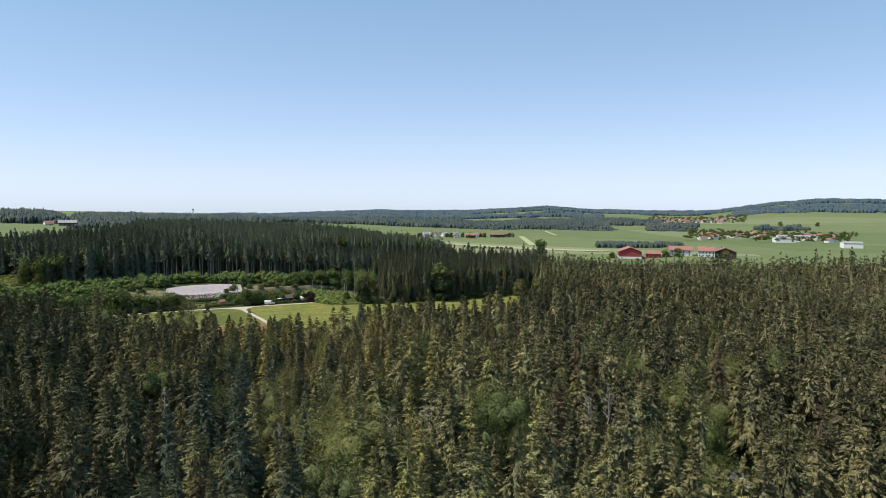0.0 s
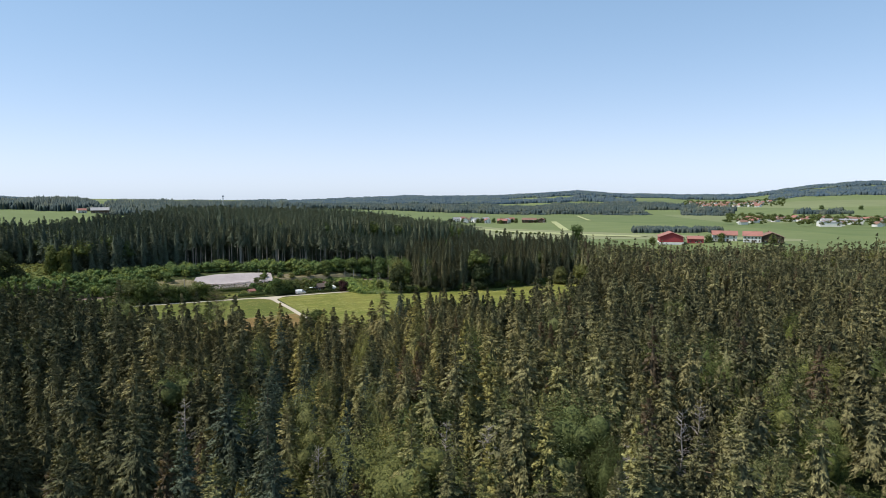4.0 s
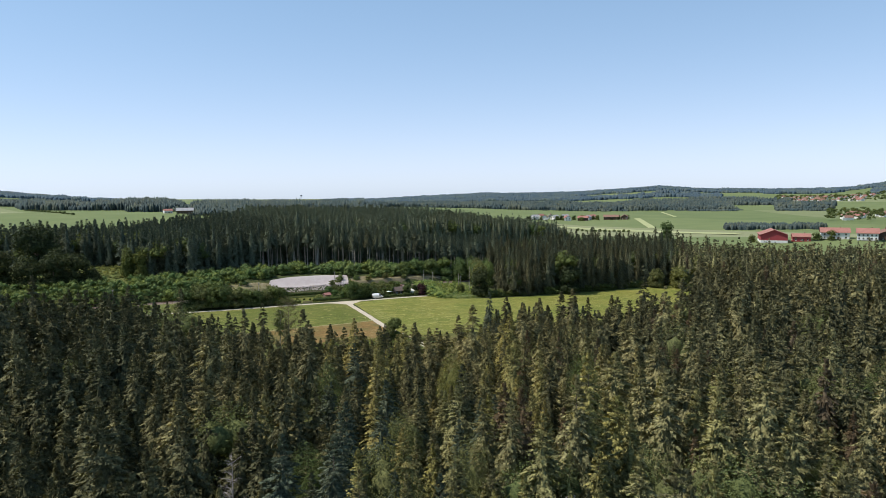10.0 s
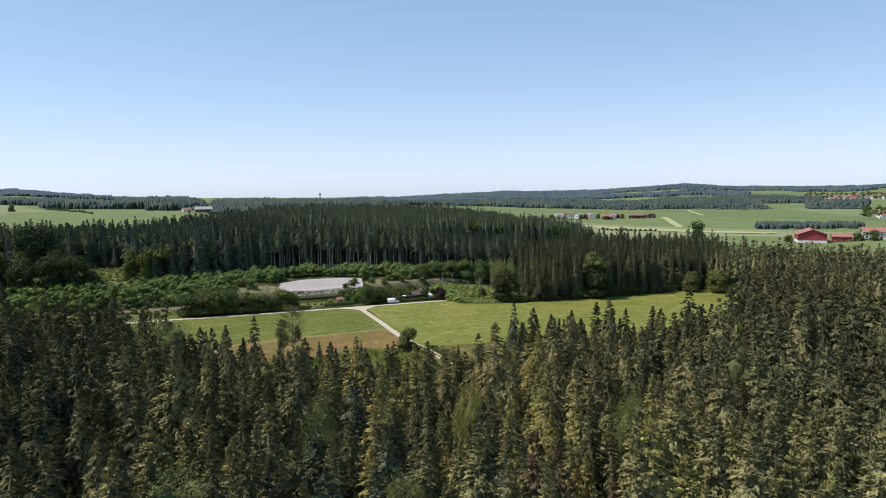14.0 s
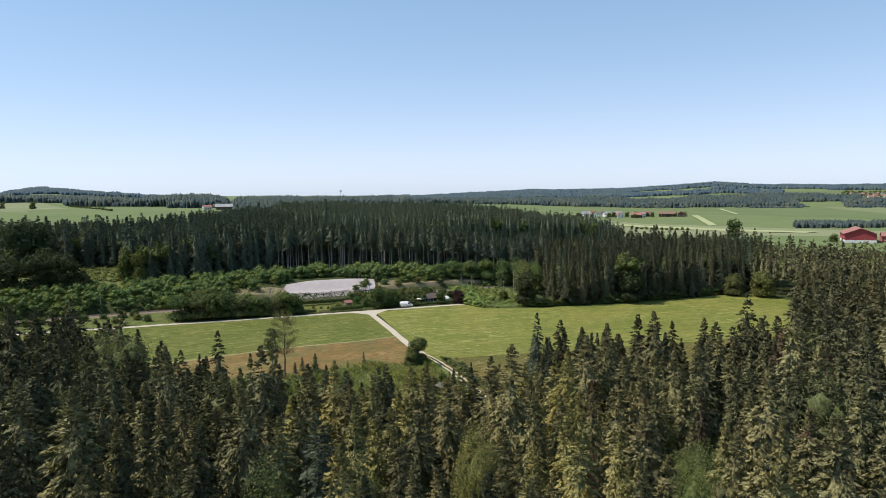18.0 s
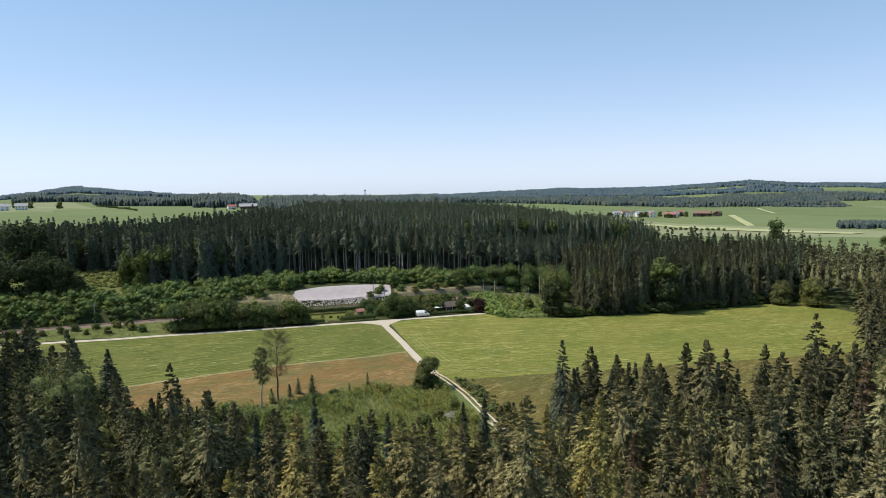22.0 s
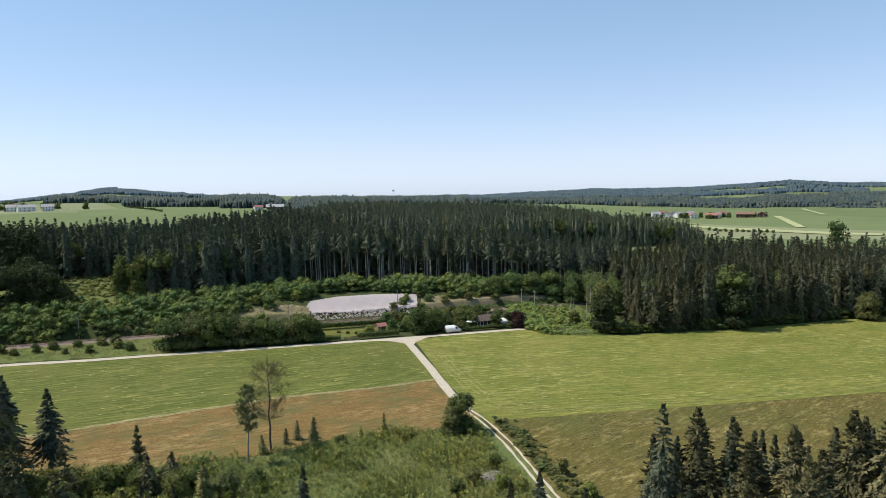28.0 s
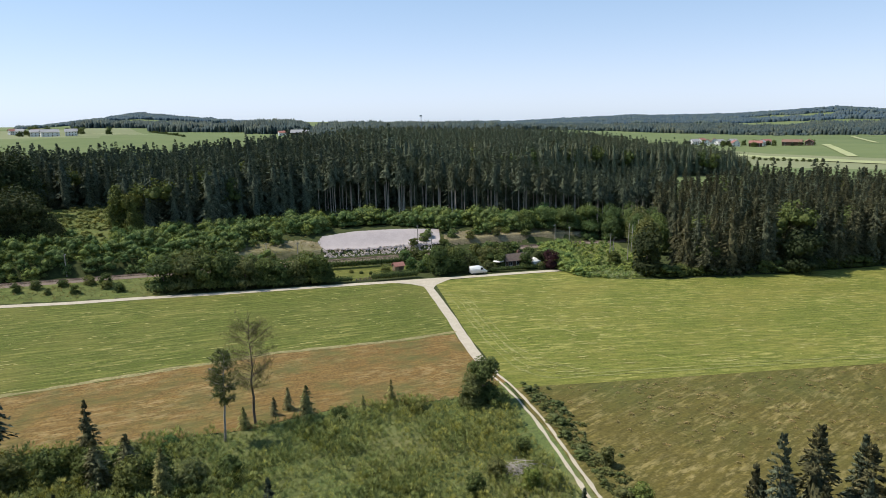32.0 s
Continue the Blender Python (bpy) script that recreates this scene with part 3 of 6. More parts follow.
def leaf_cloud(seed, lobes, n, size, inner=0.66):
    """Leaf sprays on the outside of rounded lobes (x, y, z, rx, rz), over darker inner masses."""
    g = np.random.default_rng(seed)
    L = np.array(lobes, float)
    wgt = L[:, 3] * L[:, 3]
    pick = g.choice(len(L), n, p=wgt / wgt.sum())
    d = g.normal(size=(n, 3))
    d[:, 2] = np.where(d[:, 2] < -0.5, -d[:, 2], d[:, 2])
    d /= np.linalg.norm(d, axis=1)[:, None]
    rad = g.uniform(0.72, 1.08, n)[:, None]
    P = L[pick, :3] + d * rad * np.stack([L[pick, 3], L[pick, 3], L[pick, 4]], -1)
    nrm = d + g.normal(size=(n, 3)) * 0.55 + (0, 0, 0.25)
    nrm /= np.linalg.norm(nrm, axis=1)[:, None]
    a = np.cross(nrm, g.normal(size=(n, 3)))
    a /= np.linalg.norm(a, axis=1)[:, None]
    b = np.cross(nrm, a)
    s = size * g.uniform(0.6, 1.3, n)[:, None]
    V = np.stack([P - a * s - b * s * 0.5, P + a * s - b * s * 0.45 - nrm * s * 0.2, P + b * s * 1.05], 1).reshape(-1, 3)
    F = np.arange(n * 3).reshape(n, 3)
    if inner:
        bm = bmesh.new()
        bmesh.ops.create_icosphere(bm, subdivisions=1, radius=1.0)
        iv = np.array([v.co[:] for v in bm.verts])
        fi = np.array([[v.index for v in f.verts] for f in bm.faces])
        bm.free()
        vs, fs, off = [V], [F], len(V)
        for x, y, z, rx, rz in L:
            jit = 1 + g.uniform(-0.18, 0.12, (len(iv), 1))
            vs.append(iv * jit * (rx * inner, rx * inner, rz * inner) + (x, y, z))
            fs.append(fi + off)
            off += len(iv)
        V, F = np.concatenate(vs), np.concatenate(fs)
    return V, F


def scatter(name, variants, X, Y, H, W, mat, label, category, seed, tone=None, lift=0.0, kind="stuff", round_shade=False):
    """Many plants joined into one mesh; variants are (V, F) of height 1, W scales their breadth."""
    g = np.random.default_rng(seed)
    Vs, Fs, Ts, Ns = [], [], [], []
    off = 0
    Z = land(X, Y) + lift
    which = g.integers(0, len(variants), len(X))
    ang = g.uniform(0, 6.283, len(X))
    tn = g.uniform(0, 1, len(X)) if tone is None else tone
    lean = g.normal(0, 0.012, (len(X), 2))
    for k, (v0, f0, *n0) in enumerate(variants):
        ids = np.nonzero(which == k)[0]
        if not len(ids):
            continue
        c, s = np.cos(ang[ids])[:, None], np.sin(ang[ids])[:, None]
        w, h = (H[ids] * W[ids])[:, None], H[ids][:, None]
        z = v0[None, :, 2] * h
        x = (v0[None, :, 0] * c - v0[None, :, 1] * s) * w + X[ids][:, None] + lean[ids, :1] * z
        y = (v0[None, :, 0] * s + v0[None, :, 1] * c) * w + Y[ids][:, None] + lean[ids, 1:] * z
        Vs.append(np.stack([x, y, z + Z[ids][:, None]], -1).reshape(-1, 3))
        o = off + np.arange(len(ids))[:, None, None] * len(v0)
        Fs.append((f0[None] + o).reshape(-1, 3))
        Ts.append(np.repeat(tn[ids], len(v0)))
        if n0:
            m0 = n0[0][None]
            Ns.append(np.stack([m0[..., 0] * c - m0[..., 1] * s, m0[..., 0] * s + m0[..., 1] * c, m0[..., 2] + 0 * c], -1).reshape(-1, 3))
        off += len(ids) * len(v0)
    if not Vs:
        return None
    ob = new(name, put_mesh(name, np.concatenate(Vs), np.concatenate(Fs), mat, np.concatenate(Ts), round_shade, np.concatenate(Ns) if Ns else None))
    return tagged(ob, label, category, kind=kind)


def jitter_grid(x0, x1, y0, y1, step, seed, jit=0.42):
    g = np.random.default_rng(seed)
    X, Y = np.meshgrid(np.arange(x0, x1, step), np.arange(y0, y1, step * 0.9))
    X[1::2] += step / 2
    X = X + g.uniform(-jit, jit, X.shape) * step
    Y = Y + g.uniform(-jit, jit, Y.shape) * step
    return X.ravel(), Y.ravel()


def bearing(x, y, cx, cy):
    return np.degrees(np.arctan2(x - cx, y - cy))


def in_sight(x, y, pad=5.0):
    """The fan of land that the flight overlooks."""
    a = bearing(x, y, -36, -352)
    b = bearing(x, y, -3, -205)
    return ((a > -14 - pad) & (a < 56 + pad) & (np.hypot(x + 36, y + 352) > 25)) | ((b > -33 - pad) & (b < 36 + pad) & (y > -205))


def flight(x, y):
    """Distance on the ground to the line of flight."""
    t = np.clip(((x + 35) * 34 + (y + 349) * 164) / (34.0 ** 2 + 164.0 ** 2), 0, 1.2)
    return np.hypot(x + 35 - 34 * t, y + 349 - 164 * t)


# the stands
FRONT = [(-260, -80), (-140, -98), (-92, -103), (-62, -104), (-54, -118), (-46, -131), (-40, -142), (-28, -146), (-14, -157), (-4, -160), (8, -158), (18, -150), (22, -141), (30, -136), (44, -137),
         (58, -137), (70, -134), (84, -128), (96, -118), (112, -98), (132, -70), (152, -46), (174, -24), (194, 2), (188, 36), (215, 85), (250, 82), (282, 50), (322, 18), (368, -20), (412, -65), (470, -120), (600, -220), (600, -420), (-300, -420)]
BACK = [(-150, 60), (-128, 78), (-103, 80), (-97, 40), (-84, 34), (-70, 42), (-52, 64), (-30, 72), (0, 80), (30, 76), (62, 78), (88, 96), (112, 112), (122, 136), (98, 142), (62, 120), (20, 120), (-14, 116), (-40, 150),
        (-60, 190), (-95, 240), (-130, 170), (-185, 130), (-200, 90)]
HILL = [(-95, 240), (-60, 190), (-36, 160), (10, 170), (60, 200), (92, 250), (118, 290), (160, 325), (200, 342), (262, 362), (284, 390), (270, 434), (200, 480), (90, 560), (0, 640), (-50, 560), (-75, 380)]
RIGHT = [(77, 14), (80, 8), (93, 11), (113, 15), (150, 26), (186, 36), (228, 82), (205, 112), (165, 118), (130, 112), (100, 98), (88, 74), (88, 44), (80, 26)]

# spruces that the flight passes nearest stand singly
near_v = [spruce_crown(s, 8000, 0.11 + 0.01 * (s % 3), 0.46, 0.0145, 0.0, 32) for s in range(6)]
mid_v = [spruce_crown(20 + s, 400, 0.108 + 0.01 * (s % 3), 0.52, 0.05, 0.0, 6) for s in range(6)]
far_v = [spruce_crown(40 + s, 90, 0.118, 0.5, 0.075, 0.0, 5) for s in range(5)]
trunk_v, trunk_f = trunk_geo()

# trees that stand out: x, y, height, breadth
SNAGS = [(2, -251, 22, 6), (-35, -230, 22, 6), (-1, -244, 20, 6), (17, -261, 21, 6), (38, -249, 22, 6), (29, -256, 23, 6), (-20, -251, 21, 6)]
LEAFY = [(33, -268, 19, 10), (61, -244, 21, 9), (17, -256, 18, 6), (4, -264, 18, 6), (32, -243, 19, 6), (-27, -228, 19, 6), (-14, -218, 19, 6), (120, -189, 20, 8), (98, -166, 20, 8), (38, -277, 17, 8),
         (29, -188, 16, 9), (20, -204, 22, 8), (0, -192, 21, 6), (-40, -136, 14, 5), (-8, -232, 20, 7), (48, -262, 20, 8), (12, -238, 20, 7), (56, -232, 21, 8), (-22, -196, 20, 7), (70, -214, 21, 8)]
DYING = [(24, -183, 23, 5), (22, -171, 22, 5), (42, -196, 23, 5), (36, -176, 21, 5), (-33, -243, 21, 5), (47, -231, 22, 5), (8, -222, 22, 5)]

X, Y = jitter_grid(-300, 760, -340, 200, 4.15, 3)
keep = inside(X, Y, FRONT) & in_sight(X, Y) & (np.hypot(X + 36, Y + 352) > 57)
for hx, hy in ((57, -258), (80, -253.5)):   # yards in front of two houses
    al, la = -(X - hx) * 0.727 - (Y - hy) * 0.687, (X - hx) * 0.687 - (Y - hy) * 0.727
    keep &= ~((al > -5) & (al < 26) & (np.abs(la) < 3.8))
keep &= np.hypot(X - 75.5, Y + 251.8) > 6.0   # glade on the sunny side of the cabin
for sx2, sy2, sh, sw in SNAGS + LEAFY + DYING:
    keep &= np.hypot(X - sx2, Y - sy2) > 0.42 * sw + 1.2
X, Y = X[keep], Y[keep]
g = np.random.default_rng(8)
H = 21.6 + 3.0 * np.sin(X * 0.021 + 1) * np.cos(Y * 0.026) + g.normal(0, 2.6, len(X)) - 2.0 * smooth(200, 260, X) + 7.0 * smooth(332, 380, X)
H = np.where(Y > -150, H - 3.0 * smooth(-150, -125, Y) * (X < 12), H)
for sx2, sy2, sh, sw in SNAGS + LEAFY + DYING:   # lower spruces on their sunny southern side
    q = np.hypot(X - sx2 + 3.5, Y - sy2 + 5.0)
    H = np.where(q < 5.0, H * 0.86, H)
H = H + 1.5 * ((X > 16) & (X < 116) & (Y > -172 + 0.5 * np.clip(X - 70, 0, 60)))
kindv = g.uniform(0, 1, len(X))
patchy = np.sin(X * 0.05 + 2) * np.sin(Y * 0.043 + X * 0.02)
edge_e = (Y > -150 + 0.35 * np.clip(X - 60, 0, 90)) & (X > 20) & (X < 130)
broad = ~edge_e & (kindv < 0.03 + 0.05 * (patchy > 0.4))
brown = (kindv > 0.968 - 0.02 * (patchy < -0.5)) & ~broad & ~edge_e
single = inside(X, Y, [(-62, -300), (76, -300), (76, -126), (-62, -126)]) & ~broad & ~brown
pick = np.nonzero(single)[0]
pick = pick[np.argsort(flight(X[pick], Y[pick]))][:300]
single[:] = False
single[pick] = True
rest = ~single & ~broad & ~brown
W = g.uniform(0.8, 1.3, len(X))
dist = flight(X, Y)
close = rest & (dist < 85)
mid = rest & (dist < 200) & ~close
far = rest & ~mid & ~close
# Shade is put into the tone: trees darken to both sides and at the edge.
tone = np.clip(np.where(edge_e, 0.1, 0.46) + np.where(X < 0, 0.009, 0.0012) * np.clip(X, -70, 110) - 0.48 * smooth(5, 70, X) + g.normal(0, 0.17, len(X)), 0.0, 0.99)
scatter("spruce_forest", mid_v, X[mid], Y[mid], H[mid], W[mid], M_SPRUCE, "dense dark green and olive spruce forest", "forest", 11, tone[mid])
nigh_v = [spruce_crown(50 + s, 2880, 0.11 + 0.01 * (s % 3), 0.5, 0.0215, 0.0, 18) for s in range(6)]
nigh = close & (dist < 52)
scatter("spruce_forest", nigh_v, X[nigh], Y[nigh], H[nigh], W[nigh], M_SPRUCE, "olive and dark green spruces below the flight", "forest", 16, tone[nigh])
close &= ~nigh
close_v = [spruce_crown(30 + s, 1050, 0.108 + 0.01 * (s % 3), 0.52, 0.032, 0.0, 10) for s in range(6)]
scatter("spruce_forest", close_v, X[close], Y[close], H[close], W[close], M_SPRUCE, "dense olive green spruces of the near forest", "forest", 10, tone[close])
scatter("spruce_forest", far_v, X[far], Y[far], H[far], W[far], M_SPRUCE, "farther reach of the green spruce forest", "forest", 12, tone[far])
scatter("dying_spruces", close_v, X[brown], Y[brown], H[brown], W[brown] * 0.85, M_BROWN, "brown dying spruces scattered in the forest", "dead trees", 13)

crown_meshes = [put_mesh("crown", v, f, M_SPRUCE, np.full(len(v), -1.0), False, n) for v, f, n in near_v]
shaded_meshes = [put_mesh("crown", v, f, M_SPRUCE_SHADED, np.full(len(v), -1.0), False, n) for v, f, n in near_v]
trunk_mesh = put_mesh("trunk", trunk_v, trunk_f, M_BARK)


def spruce(x, y, h, w, k, ang, label="tall dark green spruce in the dense forest", crowns=None, group="spruces of the forest"):
    e = tagged(new("spruce"), label, "tree", group)
    e.matrix_basis = Matrix.LocRotScale((x, y, float(land(x, y)) - 0.1), Euler((0, 0, ang)), (h * w, h * w, h))
    part("crown", (crowns or crown_meshes)[k], e)
    part("trunk", trunk_mesh, e)
    return e


for i in pick:
    # Shade by place: west, east and edge trees get the darker needle colour.
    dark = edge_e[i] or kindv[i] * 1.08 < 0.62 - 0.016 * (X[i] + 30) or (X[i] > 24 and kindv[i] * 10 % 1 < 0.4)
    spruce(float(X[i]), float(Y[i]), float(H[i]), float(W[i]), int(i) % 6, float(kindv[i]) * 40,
           "tall dark green spruce in the dense forest" if dark else "tall olive green spruce in the dense forest", shaded_meshes if dark else None)


# broadleaved trees between the spruces
def round_crown(seed, n, size, lobes=7, lo=0.35):
    g2 = np.random.default_rng(seed)
    ls = [(0, 0, 0.72, 0.2, 0.25)]
    for k in range(lobes):
        a = 6.283 * k / lobes + g2.uniform(-0.3, 0.3)
        q = g2.uniform(0.08, 0.2)
        ls.append((q * math.cos(a), q * math.sin(a), g2.uniform(lo + 0.08, 0.8), g2.uniform(0.12, 0.19), g2.uniform(0.13, 0.2)))
    return leaf_cloud(seed, ls, n, size, 0.55)


round_v = [round_crown(60 + s, 380, 0.024, 6) for s in range(4)]
fine_v = [round_crown(70 + s, 5600, 0.0052, 8) for s in range(5)]
bn = broad & (dist < 130)
bf = broad & ~bn
scatter("broadleaf_trees", fine_v, X[bn], Y[bn], H[bn] * 0.93, W[bn] * 0.85, M_LEAF, "light green broadleaved trees among the near spruces", "trees", 15)
scatter("broadleaf_trees", round_v, X[bf], Y[bf], H[bf] * 0.88, W[bf] * 0.85, M_LEAF, "light green broadleaved trees among the spruces", "trees", 14)

# the wood behind the railway
X2, Y2 = jitter_grid(-260, 320, 0, 740, 4.6, 5)
keep = (inside(X2, Y2, BACK) | inside(X2, Y2, HILL) | inside(X2, Y2, RIGHT)) & in_sight(X2, Y2)
X2, Y2 = X2[keep], Y2[keep]
g = np.random.default_rng(9)
on_hill = inside(X2, Y2, HILL)
H2 = 24.3 + g.normal(0, 2.2, len(X2)) + 1.5 * np.sin(X2 * 0.03) * np.cos(Y2 * 0.02) - 4.5 * smooth(-45, -95, X2)
H2 = np.where(on_hill, H2 + 4.0 * smooth(30, 90, X2) - 4.5 * smooth(140, 230, X2) - 8.0 * smooth(232, 288, X2), H2 - 3.2 * smooth(-60, -20, X2))
is_right = inside(X2, Y2, RIGHT)
H2 = np.where(is_right, H2 - 2.0 + 4.5 * smooth(85, 125, X2), H2)
W2 = g.uniform(0.85, 1.15, len(X2))
deep_in = Y2 - np.interp(X2, (-40, -30, 0, 30, 62, 88, 112), (70, 72, 80, 76, 78, 96, 112))
first = (deep_in < 15) & ~is_right & ~on_hill & (X2 > -40)
second = ~is_right & ~on_hill & ~first
bk = ~first & ~second & ~is_right
# the rest of the forest, under and beside the start of the flight
XB, YB = jitter_grid(-170, 240, -430, -110, 6.3, 6)
keep = inside(XB, YB, FRONT) & ~(in_sight(XB, YB) & (np.hypot(XB + 36, YB + 352) > 57))
XB, YB = XB[keep], YB[keep]
gb = np.random.default_rng(28)
wide_v = [spruce_crown(110 + s, 130, 0.13, 0.4, 0.07, 0.0, 5) for s in range(4)]
scatter("spruce_forest", wide_v, XB, YB, gb.normal(21, 2.2, len(XB)), gb.uniform(1.1, 1.6, len(XB)), M_SPRUCE, "outer reach of the olive green spruce forest", "forest", 29, np.clip(gb.normal(0.3, 0.2, len(XB)), 0, 0.99))

tall_v = [spruce_crown(80 + s, 760, 0.115, 0.5 + 0.04 * (s % 3), 0.036) for s in range(6)]
right_v = [spruce_crown(95 + s, 2300, 0.13, 0.04 + 0.14 * (s % 2), 0.028, 0.0, 12) for s in range(5)]
full_v = [spruce_crown(90 + s, 950, 0.14, 0.06, 0.042) for s in range(5)]
leaf2 = g.uniform(0, 1, len(X2)) < 0.05
low_leaf = second & (X2 < -60) & (g.uniform(0, 1, len(X2)) < 0.16)
# Stand tones paint light fall-off: side woods darker; the right one is browner too.
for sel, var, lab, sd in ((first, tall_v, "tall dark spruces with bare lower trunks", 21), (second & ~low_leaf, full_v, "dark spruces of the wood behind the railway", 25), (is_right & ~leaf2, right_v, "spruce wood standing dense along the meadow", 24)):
    scatter("spruce_wood", var, X2[sel], Y2[sel], H2[sel], W2[sel] * (1.2 if sd == 21 else 1.38), M_SPRUCE_SHADED, lab, "forest", sd, np.clip(g.normal({21: 0.45, 25: 0.1, 24: 0.86}[sd], 0.18, int(sel.sum())), 0, 0.99))
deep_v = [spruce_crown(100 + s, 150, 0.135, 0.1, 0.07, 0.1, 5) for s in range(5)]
# Tone lifted to paint the haze over the hill wood.
scatter("spruce_wood", deep_v, X2[bk & ~leaf2], Y2[bk & ~leaf2], H2[bk & ~leaf2], W2[bk & ~leaf2] * 1.25, M_SPRUCE_SHADED, "dark spruce wood rising behind the railway", "forest", 23, np.clip(g.normal(0.52, 0.12, int((bk & ~leaf2).sum())), 0, 0.99))
sel = first | (is_right & (g.uniform(0, 1, len(X2)) < 0.3))
scatter("spruce_trunks", [trunk_geo(0.0088, 0.8, 4)], X2[sel], Y2[sel], H2[sel], W2[sel], M_BARK_PALE, "bare pale trunks along the edge of the wood", "tree trunks", 22)
sel = low_leaf | (leaf2 & (bk | is_right))
scatter("broadleaf_trees", round_v, X2[sel], Y2[sel], H2[sel] * 0.8, W2[sel], M_LEAF_DARK, "dull green broadleaved trees in the spruce wood", "trees", 26)


# ---- along the railway and the road ----
def uv(u, v):
    return u * CT - v * ST, u * ST + v * CT


def grid_patch(name, poly, mat, lift, label, category, cell=0.75):
    xs, ys = [p[0] for p in poly], [p[1] for p in poly]
    gx, gy = np.arange(min(xs), max(xs), cell), np.arange(min(ys), max(ys), cell)
    V, F = [], []
    for x in gx:
        for y in gy:
            if inside(np.array([x + cell / 2]), np.array([y + cell / 2]), poly)[0]:
                o = len(V)
                V += [(x, y), (x + cell, y), (x + cell, y + cell), (x, y + cell)]
                F.append((o, o + 1, o + 2, o + 3))
    V = np.array(V)
    V = np.column_stack([V, land(V[:, 0], V[:, 1]) + lift])
    return tagged(new(name, put_mesh(name, V, F, mat)), label, category, kind="structure")


def sweep(line, profile):
    """A profile (across, up) drawn along a line of (x, y)."""
    V, F, k = [], [], len(profile)
    for i, (x, y) in enumerate(line):
        a, b = line[max(0, i - 1)], line[min(len(line) - 1, i + 1)]
        d = math.hypot(b[0] - a[0], b[1] - a[1])
        nx, ny = -(b[1] - a[1]) / d, (b[0] - a[0]) / d
        z = float(land(x, y))
        V += [(x + nx * p, y + ny * p, z + q) for p, q in profile]
        if i:
            o = k * (i - 1)
            F += [(o + j, o + j + 1, o + k + j + 1, o + k + j) for j in range(k - 1)]
    return V, F


rail_line = [uv(u, 29.0) for u in np.arange(-190, 131, 4.0)]
railway = tagged(new("railway_track"), "single railway track with rusty rails on ballast", "railway")
part("ballast", put_mesh("ballast", *sweep(rail_line, [(-2.6, -0.1), (-1.7, 0.32), (1.7, 0.32), (2.6, -0.1)]), M_BALLAST), railway)
for off in (-0.75, 0.75):
    part("rail", put_mesh("rail", *sweep(rail_line, [(off - 0.06, 0.4), (off - 0.05, 0.58), (off + 0.05, 0.58), (off + 0.06, 0.4)]), M_RUST), railway, "rusty steel rail")
sleeper_me = bm_mesh("sleeper", box_bm([(0, 0, 0, 0.26, 2.5, 0.16)], 0.02), M_WOOD)
for k in range(280):
    x, y = uv(-150 + 0.66 * k, 29.0)
    part("sleeper", sleeper_me, railway, "", Matrix.LocRotScale((x, y, float(land(x, y)) + 0.36), Euler((0, 0, TH)), None))

grid_patch("gravel_yard", [(-30.0, 26.8), (-13.2, 33.0), (6.8, 41.2), (6.5, 53), (-3, 51), (-10, 49), (-22, 44), (-32, 37), (-33, 33)], M_GRAVEL, 0.12,
           "pale grey gravel yard above a rock wall", "gravel yard", 0.4)
grid_patch("dry_bank", [(-56, 12), (-31, 22), (-31, 33), (-38, 33), (-55, 24)], M_DRYBANK, 0.06, "dry yellowish grass bank beside the railway", "bank")
grid_patch("dry_bank", [(8, 41), (62, 62), (60, 70), (20, 56), (8, 50)], M_DRYBANK, 0.06, "dry bank with pale stones beyond the railway", "bank")
grid_patch("verge", [(-185, -50), (-98, -24.5), (-62, -16), (-60, 6), (-100, -10), (-180, -40)], M_BRIGHT, 0.04, "rough grassy verge between road and railway", "verge", 1.5)
grid_patch("garden_lawn", [(-26, -2), (-1, 7), (-3, 20), (-27, 13)], M_MEADOW, 0.06, "small garden lawn enclosed by hedges", "lawn")
grid_patch("clearing", [(-150, 5), (-112, -4), (-70, 16), (-80, 42), (-100, 84), (-130, 80), (-150, 60)], M_BRIGHT, 0.05, "sunlit grassy slope beside the wood", "clearing", 1.5)
grid_patch("scrub_clearing", [(42, 14), (50, 3), (66, 6), (74, 28), (70, 62), (52, 54), (40, 46), (38, 24)], M_BRIGHT, 0.05, "overgrown clearing with bright green scrub", "clearing", 1.0)


def boulder(seed):
    g2 = np.random.default_rng(seed)
    bm = bmesh.new()
    bmesh.ops.create_icosphere(bm, subdivisions=1, radius=0.5)
    for v in bm.verts:
        v.co *= 1 + g2.uniform(-0.22, 0.18)
        v.co.z *= 0.8
    return bm_mesh("boulder", bm, M_ROCK)


wall = tagged(new("rock_wall"), "retaining wall of piled grey boulders below the gravel", "rock wall")
boulders = [boulder(s) for s in range(7)]
g = np.random.default_rng(31)
for k in range(270):
    x, y = uv(-18.5 + 36.0 * g.uniform(), 33.7 + 2.7 * g.uniform() ** 1.1)
    s = g.uniform(0.5, 1.0)
    part("boulder", boulders[int(g.integers(7))], wall, "",
         Matrix.LocRotScale((x, y, float(land(x, y)) + 0.1), Euler(g.uniform(0, 6.28, 3)), (s * 1.2, s, s * 0.9)))


